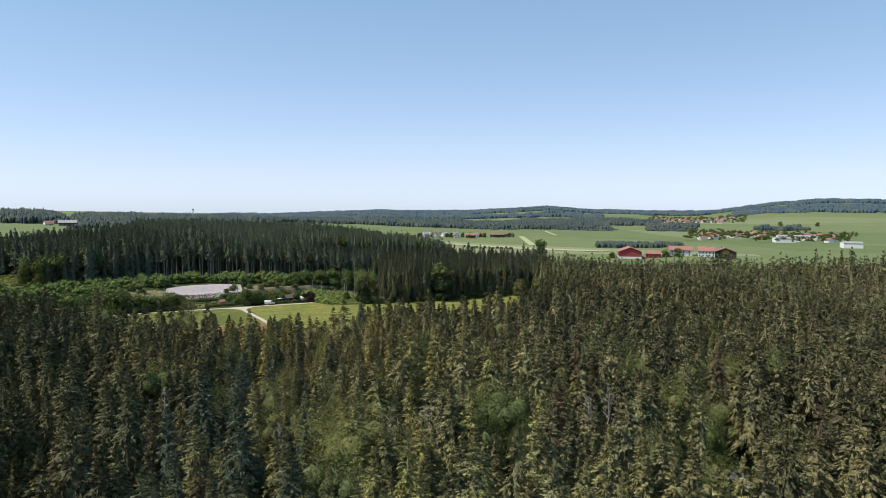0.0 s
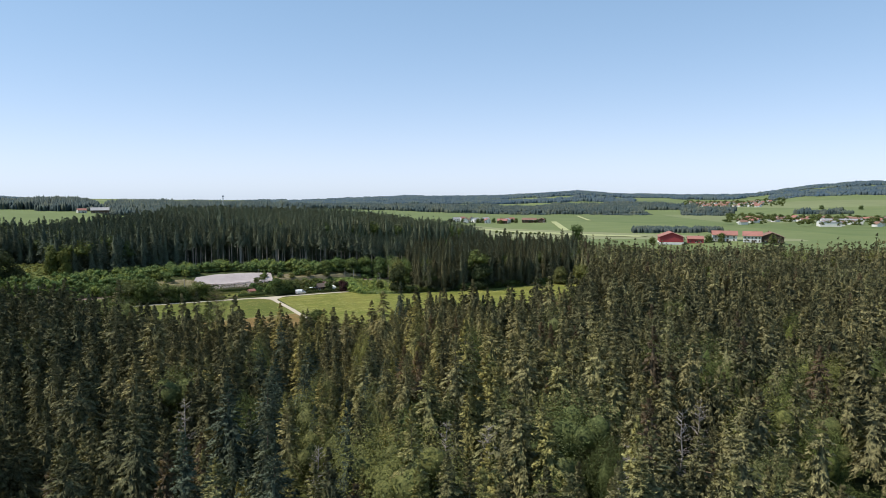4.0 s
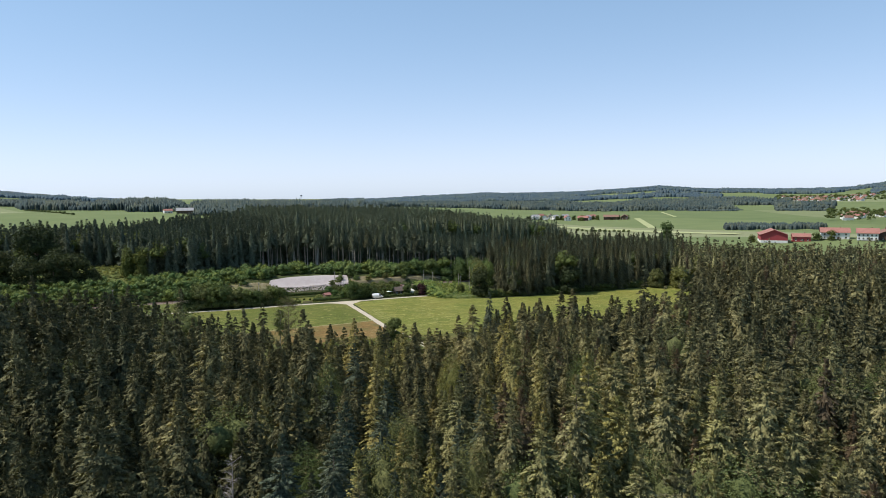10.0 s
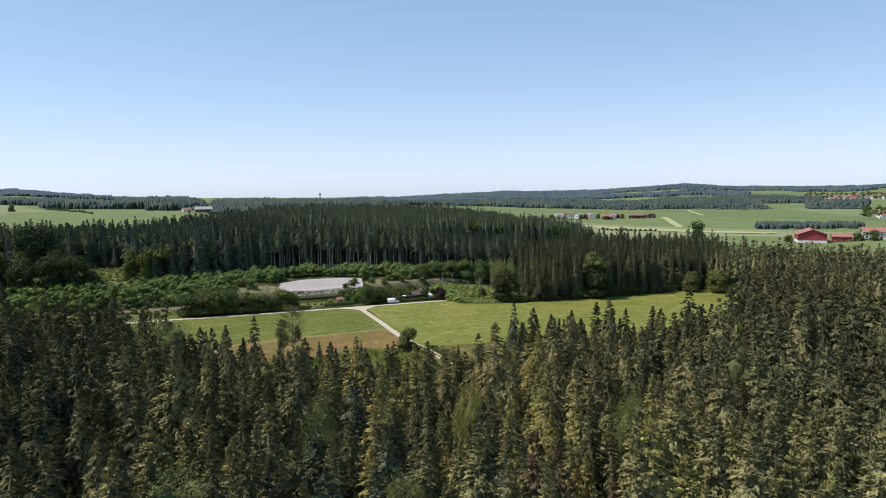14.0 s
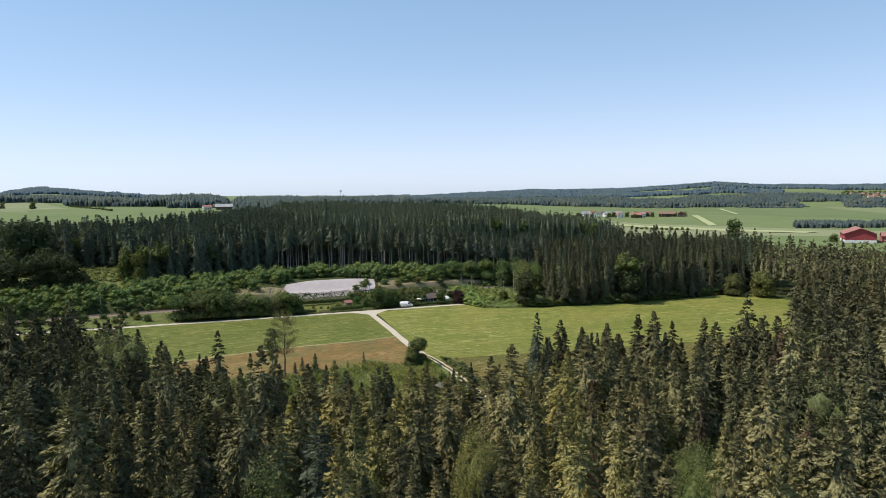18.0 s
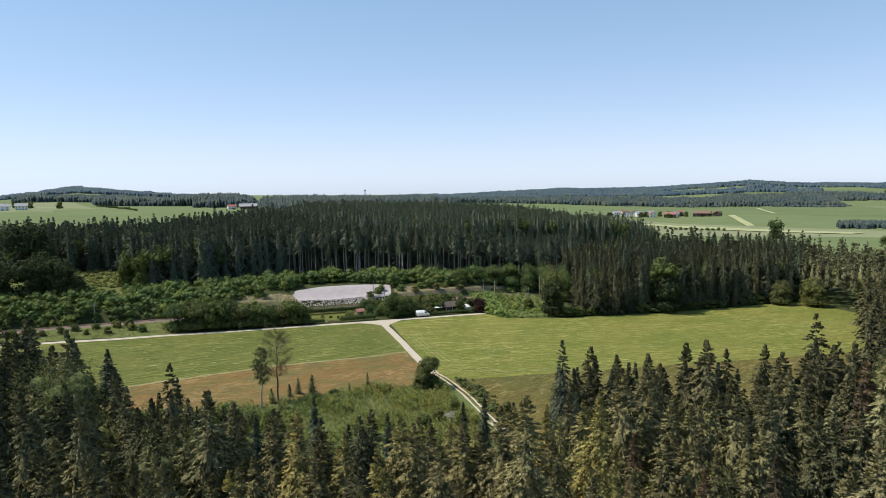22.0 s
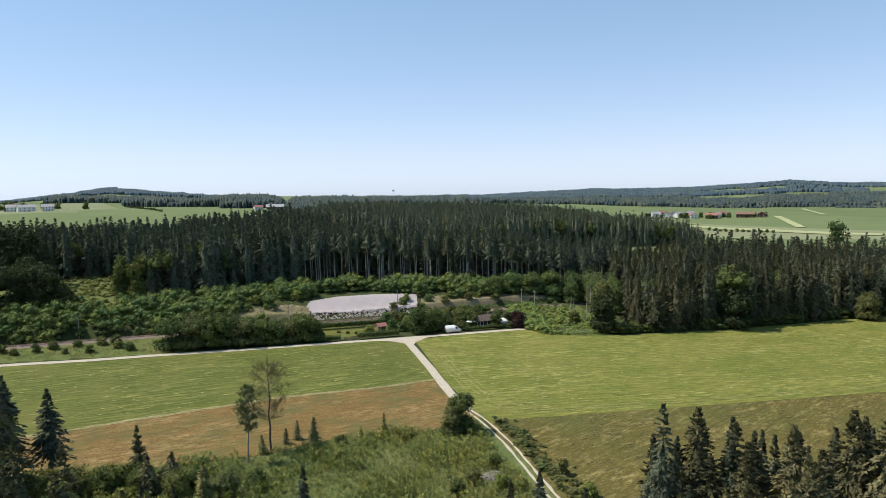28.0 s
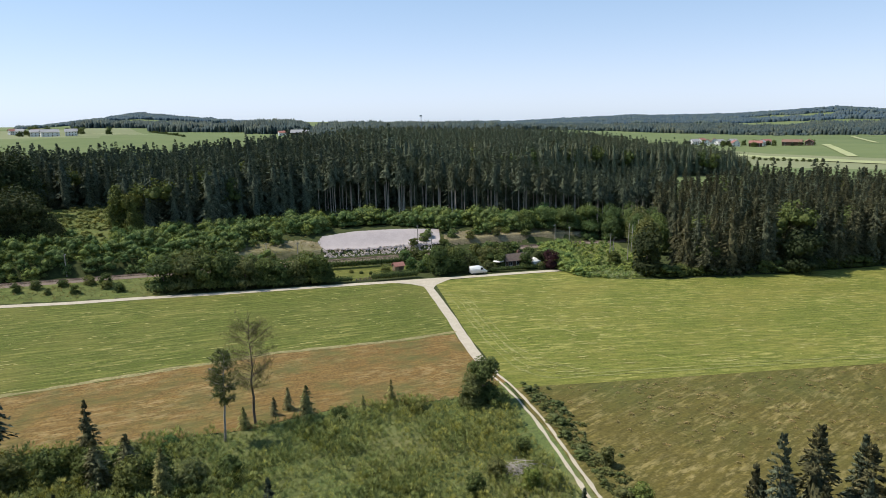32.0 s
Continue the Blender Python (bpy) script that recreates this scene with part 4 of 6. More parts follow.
# shrubs, hedges and garden trees
def lobes_round(seed, h, w, n=6, base=0.0):
    g2 = np.random.default_rng(seed)
    ls = [(0, 0, h * 0.62, w * 0.34, h * 0.36)]
    for k in range(n):
        a = 6.283 * k / n + g2.uniform(-0.4, 0.4)
        q = w * g2.uniform(0.2, 0.33)
        r = w * g2.uniform(0.18, 0.27)
        ls.append((q * math.cos(a), q * math.sin(a), max(base + r * 0.8, h * g2.uniform(0.3, 0.74)), r, h * g2.uniform(0.16, 0.27)))
        if not base:
            a += 0.6
            ls.append((q * math.cos(a) * 0.95, q * math.sin(a) * 0.95, h * 0.17, r * 1.05, h * 0.2))
    return ls


def stem_mesh(h, r, forks, seed, mat):
    """A tapered stem with a few limbs."""
    g2 = np.random.default_rng(seed)
    V, F = [], []

    def limb(a, b, r0, r1):
        a, b = np.array(a, float), np.array(b, float)
        d = (b - a) / np.linalg.norm(b - a)
        s = np.cross(d, (0.3, 0.9, 0.2))
        s /= np.linalg.norm(s)
        t = np.cross(d, s)
        o = len(V)
        for p, rr in ((a, r0), (b, r1)):
            for k in range(5):
                c = 6.283 * k / 5
                V.append(p + (s * math.cos(c) + t * math.sin(c)) * rr)
        for k in range(5):
            F.append((o + k, o + (k + 1) % 5, o + 5 + (k + 1) % 5, o + 5 + k))

    limb((0, 0, -0.2), (0, 0, h * 0.55), r, r * 0.7)
    limb((0, 0, h * 0.55), (0, 0, h * 0.95), r * 0.7, r * 0.15)
    for k in range(forks):
        a = 6.283 * k / forks + g2.uniform(-0.4, 0.4)
        z = h * g2.uniform(0.3, 0.65)
        q = h * g2.uniform(0.14, 0.26)
        limb((0, 0, z), (q * math.cos(a), q * math.sin(a), z + q * 0.9), r * 0.45, r * 0.1)
    return put_mesh("trunk", V, F, mat)


def leafy(name, x, y, h, w, seed, mat, label, category="shrub", n=700, size=0.28, group="", stem=True, lobes=7, bark=None, base=0.0):
    e = tagged(new(name), label, category, group)
    e.matrix_basis = Matrix.Translation((x, y, float(land(x, y)) - 0.05))
    v, f = leaf_cloud(seed, lobes_round(seed, h, w, lobes, base), int(n * 2.2), size * 0.85, 0.56)
    v[:, 2] = np.maximum(v[:, 2], 0.02)
    part("crown", put_mesh("crown", v, f, mat, np.full(len(v), (seed * 0.37) % 1.0)), e)
    if stem:
        part("trunk", stem_mesh(h * 0.8, 0.012 * h + 0.05, 5, seed, bark or M_BARK), e)
    return e


# the dark row of trees along the road
row = [(-66, -12.0, 8.5, 8.5), (-61, -11, 10, 9), (-56, -9.5, 10.5, 9), (-51, -8, 9.5, 8), (-46.5, -7.5, 8, 7.5), (-42, -6, 7, 7), (-38, -5.2, 6.8, 6.5), (-34, -3.5, 6.5, 6), (-30, -2.0, 8.0, 7.5), (-27.5, -1.5, 6.5, 6)]
for k, (x, y, h, w) in enumerate(row):
    leafy("hedgerow_tree", x, y, h * 1.1, w * 1.2, 200 + k, M_LEAF if k % 3 == 1 else M_LEAF_DARK, "dense dark green hedgerow tree beside the gravel road", "tree", 1100, 0.34, "hedgerow trees", True, 9)


def clipped_hedge(line, h, w, seed, label):
    g2 = np.random.default_rng(seed)
    e = tagged(new("hedge"), label, "hedge")
    ls = []
    for (x0, y0), (x1, y1) in zip(line, line[1:]):
        n = max(1, int(math.hypot(x1 - x0, y1 - y0) / 0.8))
        for k in range(n):
            x, y = x0 + (x1 - x0) * k / n, y0 + (y1 - y0) * k / n
            ls.append((x, y, float(land(x, y)) + h * 0.5, w * 0.55, h * g2.uniform(0.5, 0.58)))
    v, f = leaf_cloud(seed, ls, 60 * len(ls), 0.14)
    part("leaves", put_mesh("leaves", v, f, M_LEAF_DARK, np.full(len(v), 0.3)), e)
    return e


clipped_hedge([(-13.5, 0.2), (-6, 3.2), (-1.0, 5.4)], 2.6, 2.4, 51, "clipped dark green hedge along the garden front")
clipped_hedge([(-24.5, -3.0), (-18.8, -1.0)], 1.9, 2.0, 52, "clipped dark hedge beside the garden gate")
clipped_hedge([(-27, 11.5), (-16, 15.5), (-5, 20)], 2.6, 1.9, 53, "tall dark hedge closing the garden towards the railway")
clipped_hedge([(20.5, 11.8), (30, 15.0), (40, 18.6)], 1.5, 1.4, 54, "low dark hedge along the cottage garden")

gate = tagged(new("garden_gate"), "low grey wooden garden gate between two hedges", "gate")
gate.matrix_basis = Matrix.LocRotScale((-16.2, -0.3, float(land(-16.2, -0.3))), Euler((0, 0, radians(21))), None)
for k in range(12):
    part("slat", bm_mesh("slat", box_bm([(-2.0 + 0.36 * k, 0, 0.55, 0.2, 0.04, 1.0)], 0.01), M_WOOD), gate)
for s in (-2.2, 2.2):
    part("post", bm_mesh("post", box_bm([(s, 0, 0.6, 0.14, 0.14, 1.3)], 0.02), M_WOOD), gate)
for z in (0.3, 0.85):
    part("rail", bm_mesh("rail", box_bm([(0, 0.05, z, 4.4, 0.05, 0.08)], 0.01), M_WOOD), gate)


def gable_house(name, x, y, rot, L, W, hw, hr, wall_m, roof_m, label, category="house", over=0.6, floors=2, cols=5, base=None, group="", door=True, chimney=True):
    """A gabled building, its ridge along its own x; walls, two roof slopes, windows, door and chimney are parts."""
    e = tagged(new(name), label, category, group)
    e.matrix_basis = Matrix.LocRotScale((x, y, float(land(x, y)) - 0.2), Euler((0, 0, radians(rot))), None)
    bm = bmesh.new()
    a, b = L / 2, W / 2
    pts = [(-b, 0), (b, 0), (b, hw), (0, hw + hr), (-b, hw)]
    lo = [bm.verts.new((-a, p, q)) for p, q in pts]
    hi = [bm.verts.new((a, p, q)) for p, q in pts]
    bm.faces.new(lo[::-1])
    bm.faces.new(hi)
    for k in range(5):
        bm.faces.new((lo[k], lo[(k + 1) % 5], hi[(k + 1) % 5], hi[k]))
    part("wall", bm_mesh("wall", bm, wall_m), e)
    if base:
        part("plinth", bm_mesh("plinth", box_bm([(0, 0, base[0] / 2, L + 0.1, W + 0.1, base[0])]), base[1]), e, "white rendered ground floor")
    sl = math.hypot(b, hr)
    for s in (-1, 1):
        bm = bmesh.new()
        d = Vector((0, s * b / sl, -hr / sl))
        up = Vector((0, s * hr / sl, b / sl))
        top = Vector((0, 0, hw + hr)) + up * 0.12
        end = top + d * (sl + over)
        q = []
        for sx2 in (-a - over, a + over):
            for p in (top, end):
                q += [bm.verts.new((sx2, p.y, p.z)), bm.verts.new((sx2, p.y + up.y * 0.22, p.z + up.z * 0.22))]
        for i0 in ((0, 1, 3, 2), (4, 6, 7, 5), (0, 4, 5, 1), (2, 3, 7, 6), (1, 5, 7, 3), (0, 2, 6, 4)):
            bm.faces.new([q[i] for i in i0])
        part("roof", bm_mesh("roof", bm, roof_m), e)
    if floors:
        win = bm_mesh("window", box_bm([(0, 0, 0, 1.2, 0.1, 1.4), (0, 0, -0.75, 1.4, 0.24, 0.08)]), M_WALL if wall_m is not M_WALL else M_WOOD)
        glass = bm_mesh("pane", box_bm([(-0.26, 0, 0, 0.46, 0.13, 1.2), (0.26, 0, 0, 0.46, 0.13, 1.2)]), M_GLASS)
        for fl in range(floors):
            z = 1.6 + 2.7 * fl
            if z + 0.7 > hw:
                break
            for c in range(cols):
                px = -a + L * (c + 0.5) / cols
                for s in (-1, 1):
                    part("pane", glass, part("window", win, e, "", Matrix.Translation((px, s * (b + 0.03), z))), "dark glass pane")
            for c in (-0.28, 0.28):
                for s in (-1, 1):
                    part("pane", glass, part("window", win, e, "", Matrix.LocRotScale((s * (a + 0.03), c * W, z), Euler((0, 0, radians(90))), None)), "dark glass pane")
    if door:
        part("door", bm_mesh("door", box_bm([(L * 0.1, -b - 0.05, 1.1, 1.2, 0.1, 2.2)]), M_DARKWOOD), e)
    if chimney:
        part("chimney", bm_mesh("chimney", box_bm([(L * 0.2, W * 0.1, hw + hr + 0.3, 0.7, 0.7, 1.6)]), M_ROOF_BROWN), e)
    return e


gable_house("garden_hut", -7.0, 12.2, 24, 2.8, 2.2, 1.9, 0.8, M_WOOD, M_ROOF_RED, "small garden hut with a faded red roof", "hut", 0.25, 0, 0, None, "", True, False)
gable_house("cottage", 28.5, 21.0, 20, 8, 5, 2.4, 1.4, M_DARKWOOD, M_ROOF_DUSK, "low dark timber cottage among garden shrubs", "cottage", 0.5, 1, 3, None, "", True, True)
gable_house("forest_house", 57.0, -258.0, 15, 7, 5.5, 4.6, 1.8, M_WALL, M_ROOF_GREY, "white house half hidden among the forest trees", "house", 0.4, 1, 3)
gable_house("forest_cabin", 80.0, -253.5, -45, 4.4, 3.6, 4.2, 1.8, M_WOOD, M_ROOF_RED, "cabin with an orange red tiled roof between trees", "cabin", 0.5, 1, 2)

# white garden tent beside the cottage
bm = bmesh.new()
q = [bm.verts.new(p) for p in ((-1.5, -1.5, 0), (1.5, -1.5, 0), (1.5, 1.5, 0), (-1.5, 1.5, 0), (-1.5, -1.5, 1.9), (1.5, -1.5, 1.9), (1.5, 1.5, 1.9), (-1.5, 1.5, 1.9), (0, 0, 3.0))]
for f in ((0, 1, 5, 4), (1, 2, 6, 5), (2, 3, 7, 6), (3, 0, 4, 7), (4, 5, 8), (5, 6, 8), (6, 7, 8), (7, 4, 8)):
    bm.faces.new([q[i] for i in f])
tent = new("garden_tent", bm_mesh("garden_tent", bm, M_WALL))
tent.matrix_basis = Matrix.LocRotScale((34.5, 20.0, float(land(34.5, 20.0))), Euler((0, 0, 0.4)), None)
tagged(tent, "small white garden tent beside the cottage", "tent")
para = tagged(new("parasol"), "open white parasol in the cottage garden", "parasol")
para.matrix_basis = Matrix.Translation((23.2, 17.2, float(land(23.2, 17.2))))
bm = bmesh.new()
bmesh.ops.create_cone(bm, segments=10, radius1=1.7, radius2=0.02, depth=0.6, cap_ends=False)
bmesh.ops.translate(bm, vec=(0, 0, 2.5), verts=bm.verts)
part("canopy", bm_mesh("canopy", bm, M_WALL), para)
bm = bmesh.new()
bmesh.ops.create_cone(bm, segments=8, radius1=0.03, radius2=0.03, depth=2.6, cap_ends=True)
bmesh.ops.translate(bm, vec=(0, 0, 1.3), verts=bm.verts)
part("pole", bm_mesh("pole", bm, M_WOOD), para)
fence = tagged(new("garden_fence"), "weathered wooden picket fence before the cottage", "fence")
for k in range(44):
    f = k / 43
    x, y = 20.5 + 14.5 * f, 13.4 + 5.0 * f
    part("picket", bpy.data.meshes.get("picket") or bm_mesh("picket", box_bm([(0, 0, 0.55, 0.12, 0.03, 1.1)], 0.01), M_WOOD), fence, "",
         Matrix.LocRotScale((x, y, float(land(x, y))), Euler((0, 0, TH)), None))

garden = [
    ("shrub", 5.2, 9.5, 8.5, 8.5, M_LEAF_DARK, "large dark green rounded shrub at the road junction", 1600),
    ("shrub", 10.0, 11.5, 7.5, 7.0, M_LEAF_DARK, "dark green shrub behind the parked van", 1300),
    ("shrub", 8.5, 17.5, 6.5, 8, M_LEAF, "leafy green shrub behind the roadside trees", 1000),
    ("shrub", 14.0, 15.0, 6.5, 6.5, M_LEAF, "leafy green shrub at the cottage garden", 1000),
    ("shrub", 19.6, 13.2, 3.6, 4.0, M_LEAF, "round green garden shrub beside the van", 600),
    ("garden_tree", 24.5, 22.0, 6.5, 7, M_LEAF_DARK, "dark garden tree before the cottage", 1000),
    ("garden_tree", 31.5, 18.0, 5.5, 4.5, M_LEAF_DARK, "dark garden tree shading the cottage", 800),
    ("garden_tree", 20.0, 23.5, 6.0, 6, M_LEAF, "green garden tree behind the cottage fence", 800),
    ("plum_tree", 39.0, 17.5, 6.2, 5.5, M_PLUM, "dark purple leaved plum tree at the garden corner", 900),
    ("shrub", 36.0, 16.6, 2.6, 3.0, M_LEAF, "low green shrub under the garden hedge", 400),
    ("shrub", -10.8, 11.6, 2.4, 3.2, M_SAPLING, "pale olive rounded shrub beside the hut", 500),
    ("shrub", -3.2, 13.5, 4.2, 3.8, M_HAZEL, "yellowish green shrub beside the hut", 700),
    ("shrub", -0.2, 12.0, 3.6, 3.6, M_HAZEL, "light green shrub behind the garden hedge", 600),
    ("shrub", 1.8, 15.5, 4.6, 4.2, M_HAZEL, "light green shrub near the railway", 700),
    ("shrub", -17.5, 8.5, 0.9, 1.2, M_LEAF_DARK, "small dark bush on the garden lawn", 150),
    ("shrub", -14.8, 7.8, 1.1, 1.1, M_LEAF_DARK, "small dark conical bush on the lawn", 150),
    ("shrub", -20.5, 9.5, 1.0, 1.6, M_LEAF, "low green bush on the garden lawn", 150),
]
for k, (nm, x, y, h, w, mt, lab, n) in enumerate(garden):
    leafy(nm, x, y, h, w, 300 + k, mt, lab, "tree" if "tree" in nm else "shrub", n, 0.11 + 0.022 * h, "", h > 2)

# big broadleaved trees at the wood's western end, and at the meadow's back
for k, (x, y, h, w, mt, lab) in enumerate([
        (-139, 54, 24, 20, M_OAK, "huge dark spreading oak at the end of the wood"),
        (-113, 16, 15, 12, M_OAK, "large dark rounded tree above the railway"),
        (-106.5, 15, 9, 8, M_OAK, "lower dark tree beside the sunny slope"),
        (-121, 13, 15, 12, M_OAK, "dark broad tree above the railway"),
        (-130, 9, 15, 13, M_OAK, "dark rounded tree in the row above the railway"),
        (-142, 10, 17, 15, M_OAK, "dark rounded tree beside the large oak"),
        (-124, 30, 15, 12, M_OAK, "dark tree at the foot of the oak"),
        (-96, 36, 15, 7, M_LEAF_DARK, "slender dull green tree at the corner of the wood"),
        (-90, 33, 13, 7, M_LEAF_DARK, "slender grey green tree before the spruces"),
        (66, 9.5, 14.5, 9, M_OAK, "tall dark broadleaved tree at the meadow's edge"),
        (70, 22, 16, 9, M_LEAF, "tall green broadleaved tree at the wood's edge"),
        (114, 13.5, 15, 13, M_OAK, "dark rounded tree in the wood's edge"),
        (172, 27, 11, 10, M_LEAF, "light green tree at the meadow's far corner"),
        (184, 23, 13, 12, M_LEAF, "light green spreading tree at the meadow's corner"),
        (-96, 62, 14, 8, M_LEAF, "slender pale green tree on the sunny slope"),
        (79, 58, 14, 9, M_LEAF, "tall light green tree at the wood's edge"),
        (60.5, 24, 4.5, 5, M_LEAF_DARK, "dark bush standing alone in the clearing")]):
    leafy("broadleaf_tree" if h > 6 else "bush", x, y, h, w, 400 + k, mt, lab, "tree", 2600 if h > 16 else 1300, 0.02 * h + 0.14, "", True, 9)

# hazel belt behind the gravel yard and on the western bank
hazel_v = [leaf_cloud(500 + s, lobes_round(500 + s, 1.0, 1.25, 3), 230, 0.045) for s in range(5)]
X3, Y3 = jitter_grid(-190, 80, -40, 90, 3.1, 41)
v3 = Y3 * CT - X3 * ST
u3 = X3 * CT + Y3 * ST
yard = inside(X3, Y3, [(-33, 20), (6, 40), (9, 51.5), (-9, 54.5), (-21, 55.5), (-30, 46), (-34, 34)])
belt = (u3 > -45) & (u3 < 62) & (v3 > 46 + 3 * np.sin(u3 * 0.2)) & (v3 < 66 - 14 * smooth(20, 60, u3)) & ~yard
belt |= (u3 > 38) & (u3 < 90) & (v3 > 40 + 2 * np.sin(u3 * 0.3)) & (v3 < 56)
west = (u3 > -175) & (u3 <= -30) & (v3 > 32.6 + 1.5 * np.sin(u3 * 0.21)) & (v3 < np.where(u3 < -95, 56, 62)) & ~inside(X3, Y3, [(-132, 82), (-104, 84), (-97, 36), (-92, 16), (-108, 22), (-122, 50)])
dry = inside(X3, Y3, [(-54, 15), (-31, 22), (-30, 33), (-39, 31), (-52, 23)])
keep = (belt | west) & ~dry
g = np.random.default_rng(42)
X3, Y3 = X3[keep], Y3[keep]
H3 = np.where(X3 > -45, 4.6, 3.6) * (1 + 0.35 * np.sin(X3 * 0.33 + Y3 * 0.2) * np.sin(Y3 * 0.41)) + g.uniform(-1.3, 1.5, len(X3))
scatter("hazel_thicket", hazel_v, X3, Y3, H3, g.uniform(0.75, 1.1, len(X3)), M_HAZEL, "bright green hazel thicket along the railway bank", "bushes", 43)
# scrub in the eastern clearing, bushes by the rail and on the slope
X4, Y4 = jitter_grid(36, 76, -2, 66, 1.7, 44)
keep = inside(X4, Y4, [(42, 15), (47, 6), (56, 4), (66, 8), (72, 28), (68, 60), (52, 52), (41, 44), (40, 26)])
g = np.random.default_rng(45)
keep &= (g.uniform(0, 1, len(X4)) < np.where((X4 - 40 < (Y4 - 4) * 0.35 + 9), 0.95, 0.8))
X4, Y4 = X4[keep], Y4[keep]
scatter("scrub", hazel_v, X4, Y4, g.uniform(0.4, 1.4, len(X4)) + 1.6 * (X4 < 47 + 0.1 * Y4) + 1.2 * (g.uniform(0, 1, len(X4)) > 0.93), g.uniform(0.9, 1.4, len(X4)), M_HERBAGE, "light green shrubs and tall herbs in the clearing", "bushes", 46)
X5, Y5 = jitter_grid(-150, -78, -6, 84, 2.6, 47)
keep = inside(X5, Y5, [(-132, 82), (-104, 86), (-84, 40), (-70, 22), (-100, 4), (-128, 20)]) & (g.uniform(0, 1, len(X5)) < 0.75)
X5, Y5 = X5[keep], Y5[keep]
scatter("bracken", hazel_v, X5, Y5, g.uniform(0.6, 1.5, len(X5)), g.uniform(1.4, 2.3, len(X5)), M_SAPLING, "yellow green bracken covering the sunny slope", "bushes", 48)
for k, (u, v, h, w) in enumerate([(-112, 22, 2.8, 3.6), (-104, 21, 2.0, 2.6), (-99, 22, 2.6, 2.4), (-120, 20, 3.2, 4.5), (-128, 21, 3.4, 5), (-92, 19, 1.6, 2), (-86, 18, 2.4, 2.2), (-79, 20, 2.2, 3), (-76, 17, 2.6, 3.2), (-136, 20, 3.5, 5), (-116, 23.5, 3.4, 4.6), (-123, 23, 3.0, 5), (-107, 24, 2.2, 4), (-95, 23.5, 2.6, 3.4), (-89, 24, 1.8, 3), (-83, 24, 2.6, 3.8), (-79, 23.5, 3.2, 4)]):
    x, y = uv(u, v)
    leafy("bush", x, y, h, w, 520 + k, M_LEAF_DARK if k % 2 == 0 else M_LEAF, "small dark bush on the verge beside the railway", "shrub", 350, 0.16, "verge bushes", False)


sap_v = []
for s in range(5):
    g2 = np.random.default_rng(600 + s)
    V, F = [], []
    for k in range(56):
        a, z = g2.uniform(0, 6.28), g2.uniform(0.05, 0.8)
        r = 0.36 * (1.05 - z)
        p = np.array([r * math.cos(a), r * math.sin(a), z])
        tip = p + np.array([math.cos(a) * 0.14, math.sin(a) * 0.14, g2.uniform(0.1, 0.24)])
        sd = np.array([-math.sin(a), math.cos(a), 0]) * 0.036
        o = len(V)
        V += [p + sd, tip, p - sd]
        F += [(o, o + 1, o + 2)]
    sap_v.append((np.array(V), np.array(F)))
# tufts on the dry bank and weeds on the verge
X7, Y7 = jitter_grid(-190, 66, -50, 74, 1.3, 49)
g = np.random.default_rng(50)
bankz = inside(X7, Y7, [(-62, 9), (-31, 24), (-32, 34), (-38, 36), (-60, 22)]) | inside(X7, Y7, [(6, 43), (62, 63), (60, 70), (20, 57), (8, 51)])
vergez = inside(X7, Y7, [(-185, -48), (-98, -23), (-62, -14.5), (-60, 6), (-100, -10), (-180, -40)])
keep = (bankz | vergez) & (g.uniform(0, 1, len(X7)) < 0.6) & (np.abs(Y7 * CT - X7 * ST - 29) > 3)
X7, Y7 = X7[keep], Y7[keep]
scatter("bank_weeds", sap_v, X7, Y7, g.uniform(0.3, 1.0, len(X7)), g.uniform(1.0, 1.8, len(X7)), M_WEED, "dry yellowish weeds and tufts on the bank", "weeds", 52)

# dark undergrowth where the wood meets the meadow
g = np.random.default_rng(53)
X12 = g.uniform(70, 187, 210)
Y12 = np.interp(X12, (70, 93, 113, 150, 187), (7.0, 10.8, 14.8, 25.8, 36.0)) + np.abs(g.normal(0, 1.3, 210))
scatter("undergrowth", hazel_v, X12, Y12, g.uniform(0.8, 2.4, 210) + 2.2 * (g.uniform(0, 1, 210) > 0.85), g.uniform(0.9, 1.5, 210), M_LEAF_DARK, "low dark bushes under the edge of the spruce wood", "bushes", 54)

# pale flowering herbs at the front of the eastern clearing
X8, Y8 = jitter_grid(46, 68, 3, 16, 1.1, 55)
keep = inside(X8, Y8, [(49, 5.5), (56, 4.2), (66, 7.5), (67, 12), (54, 11), (48, 12)])
g = np.random.default_rng(56)
X8, Y8 = X8[keep], Y8[keep]
scatter("flowering_herbs", sap_v, X8, Y8, g.uniform(0.6, 1.4, len(X8)), g.uniform(1.0, 1.8, len(X8)), M_HERB, "pale flowering herbs before the scrub", "herbs", 57)

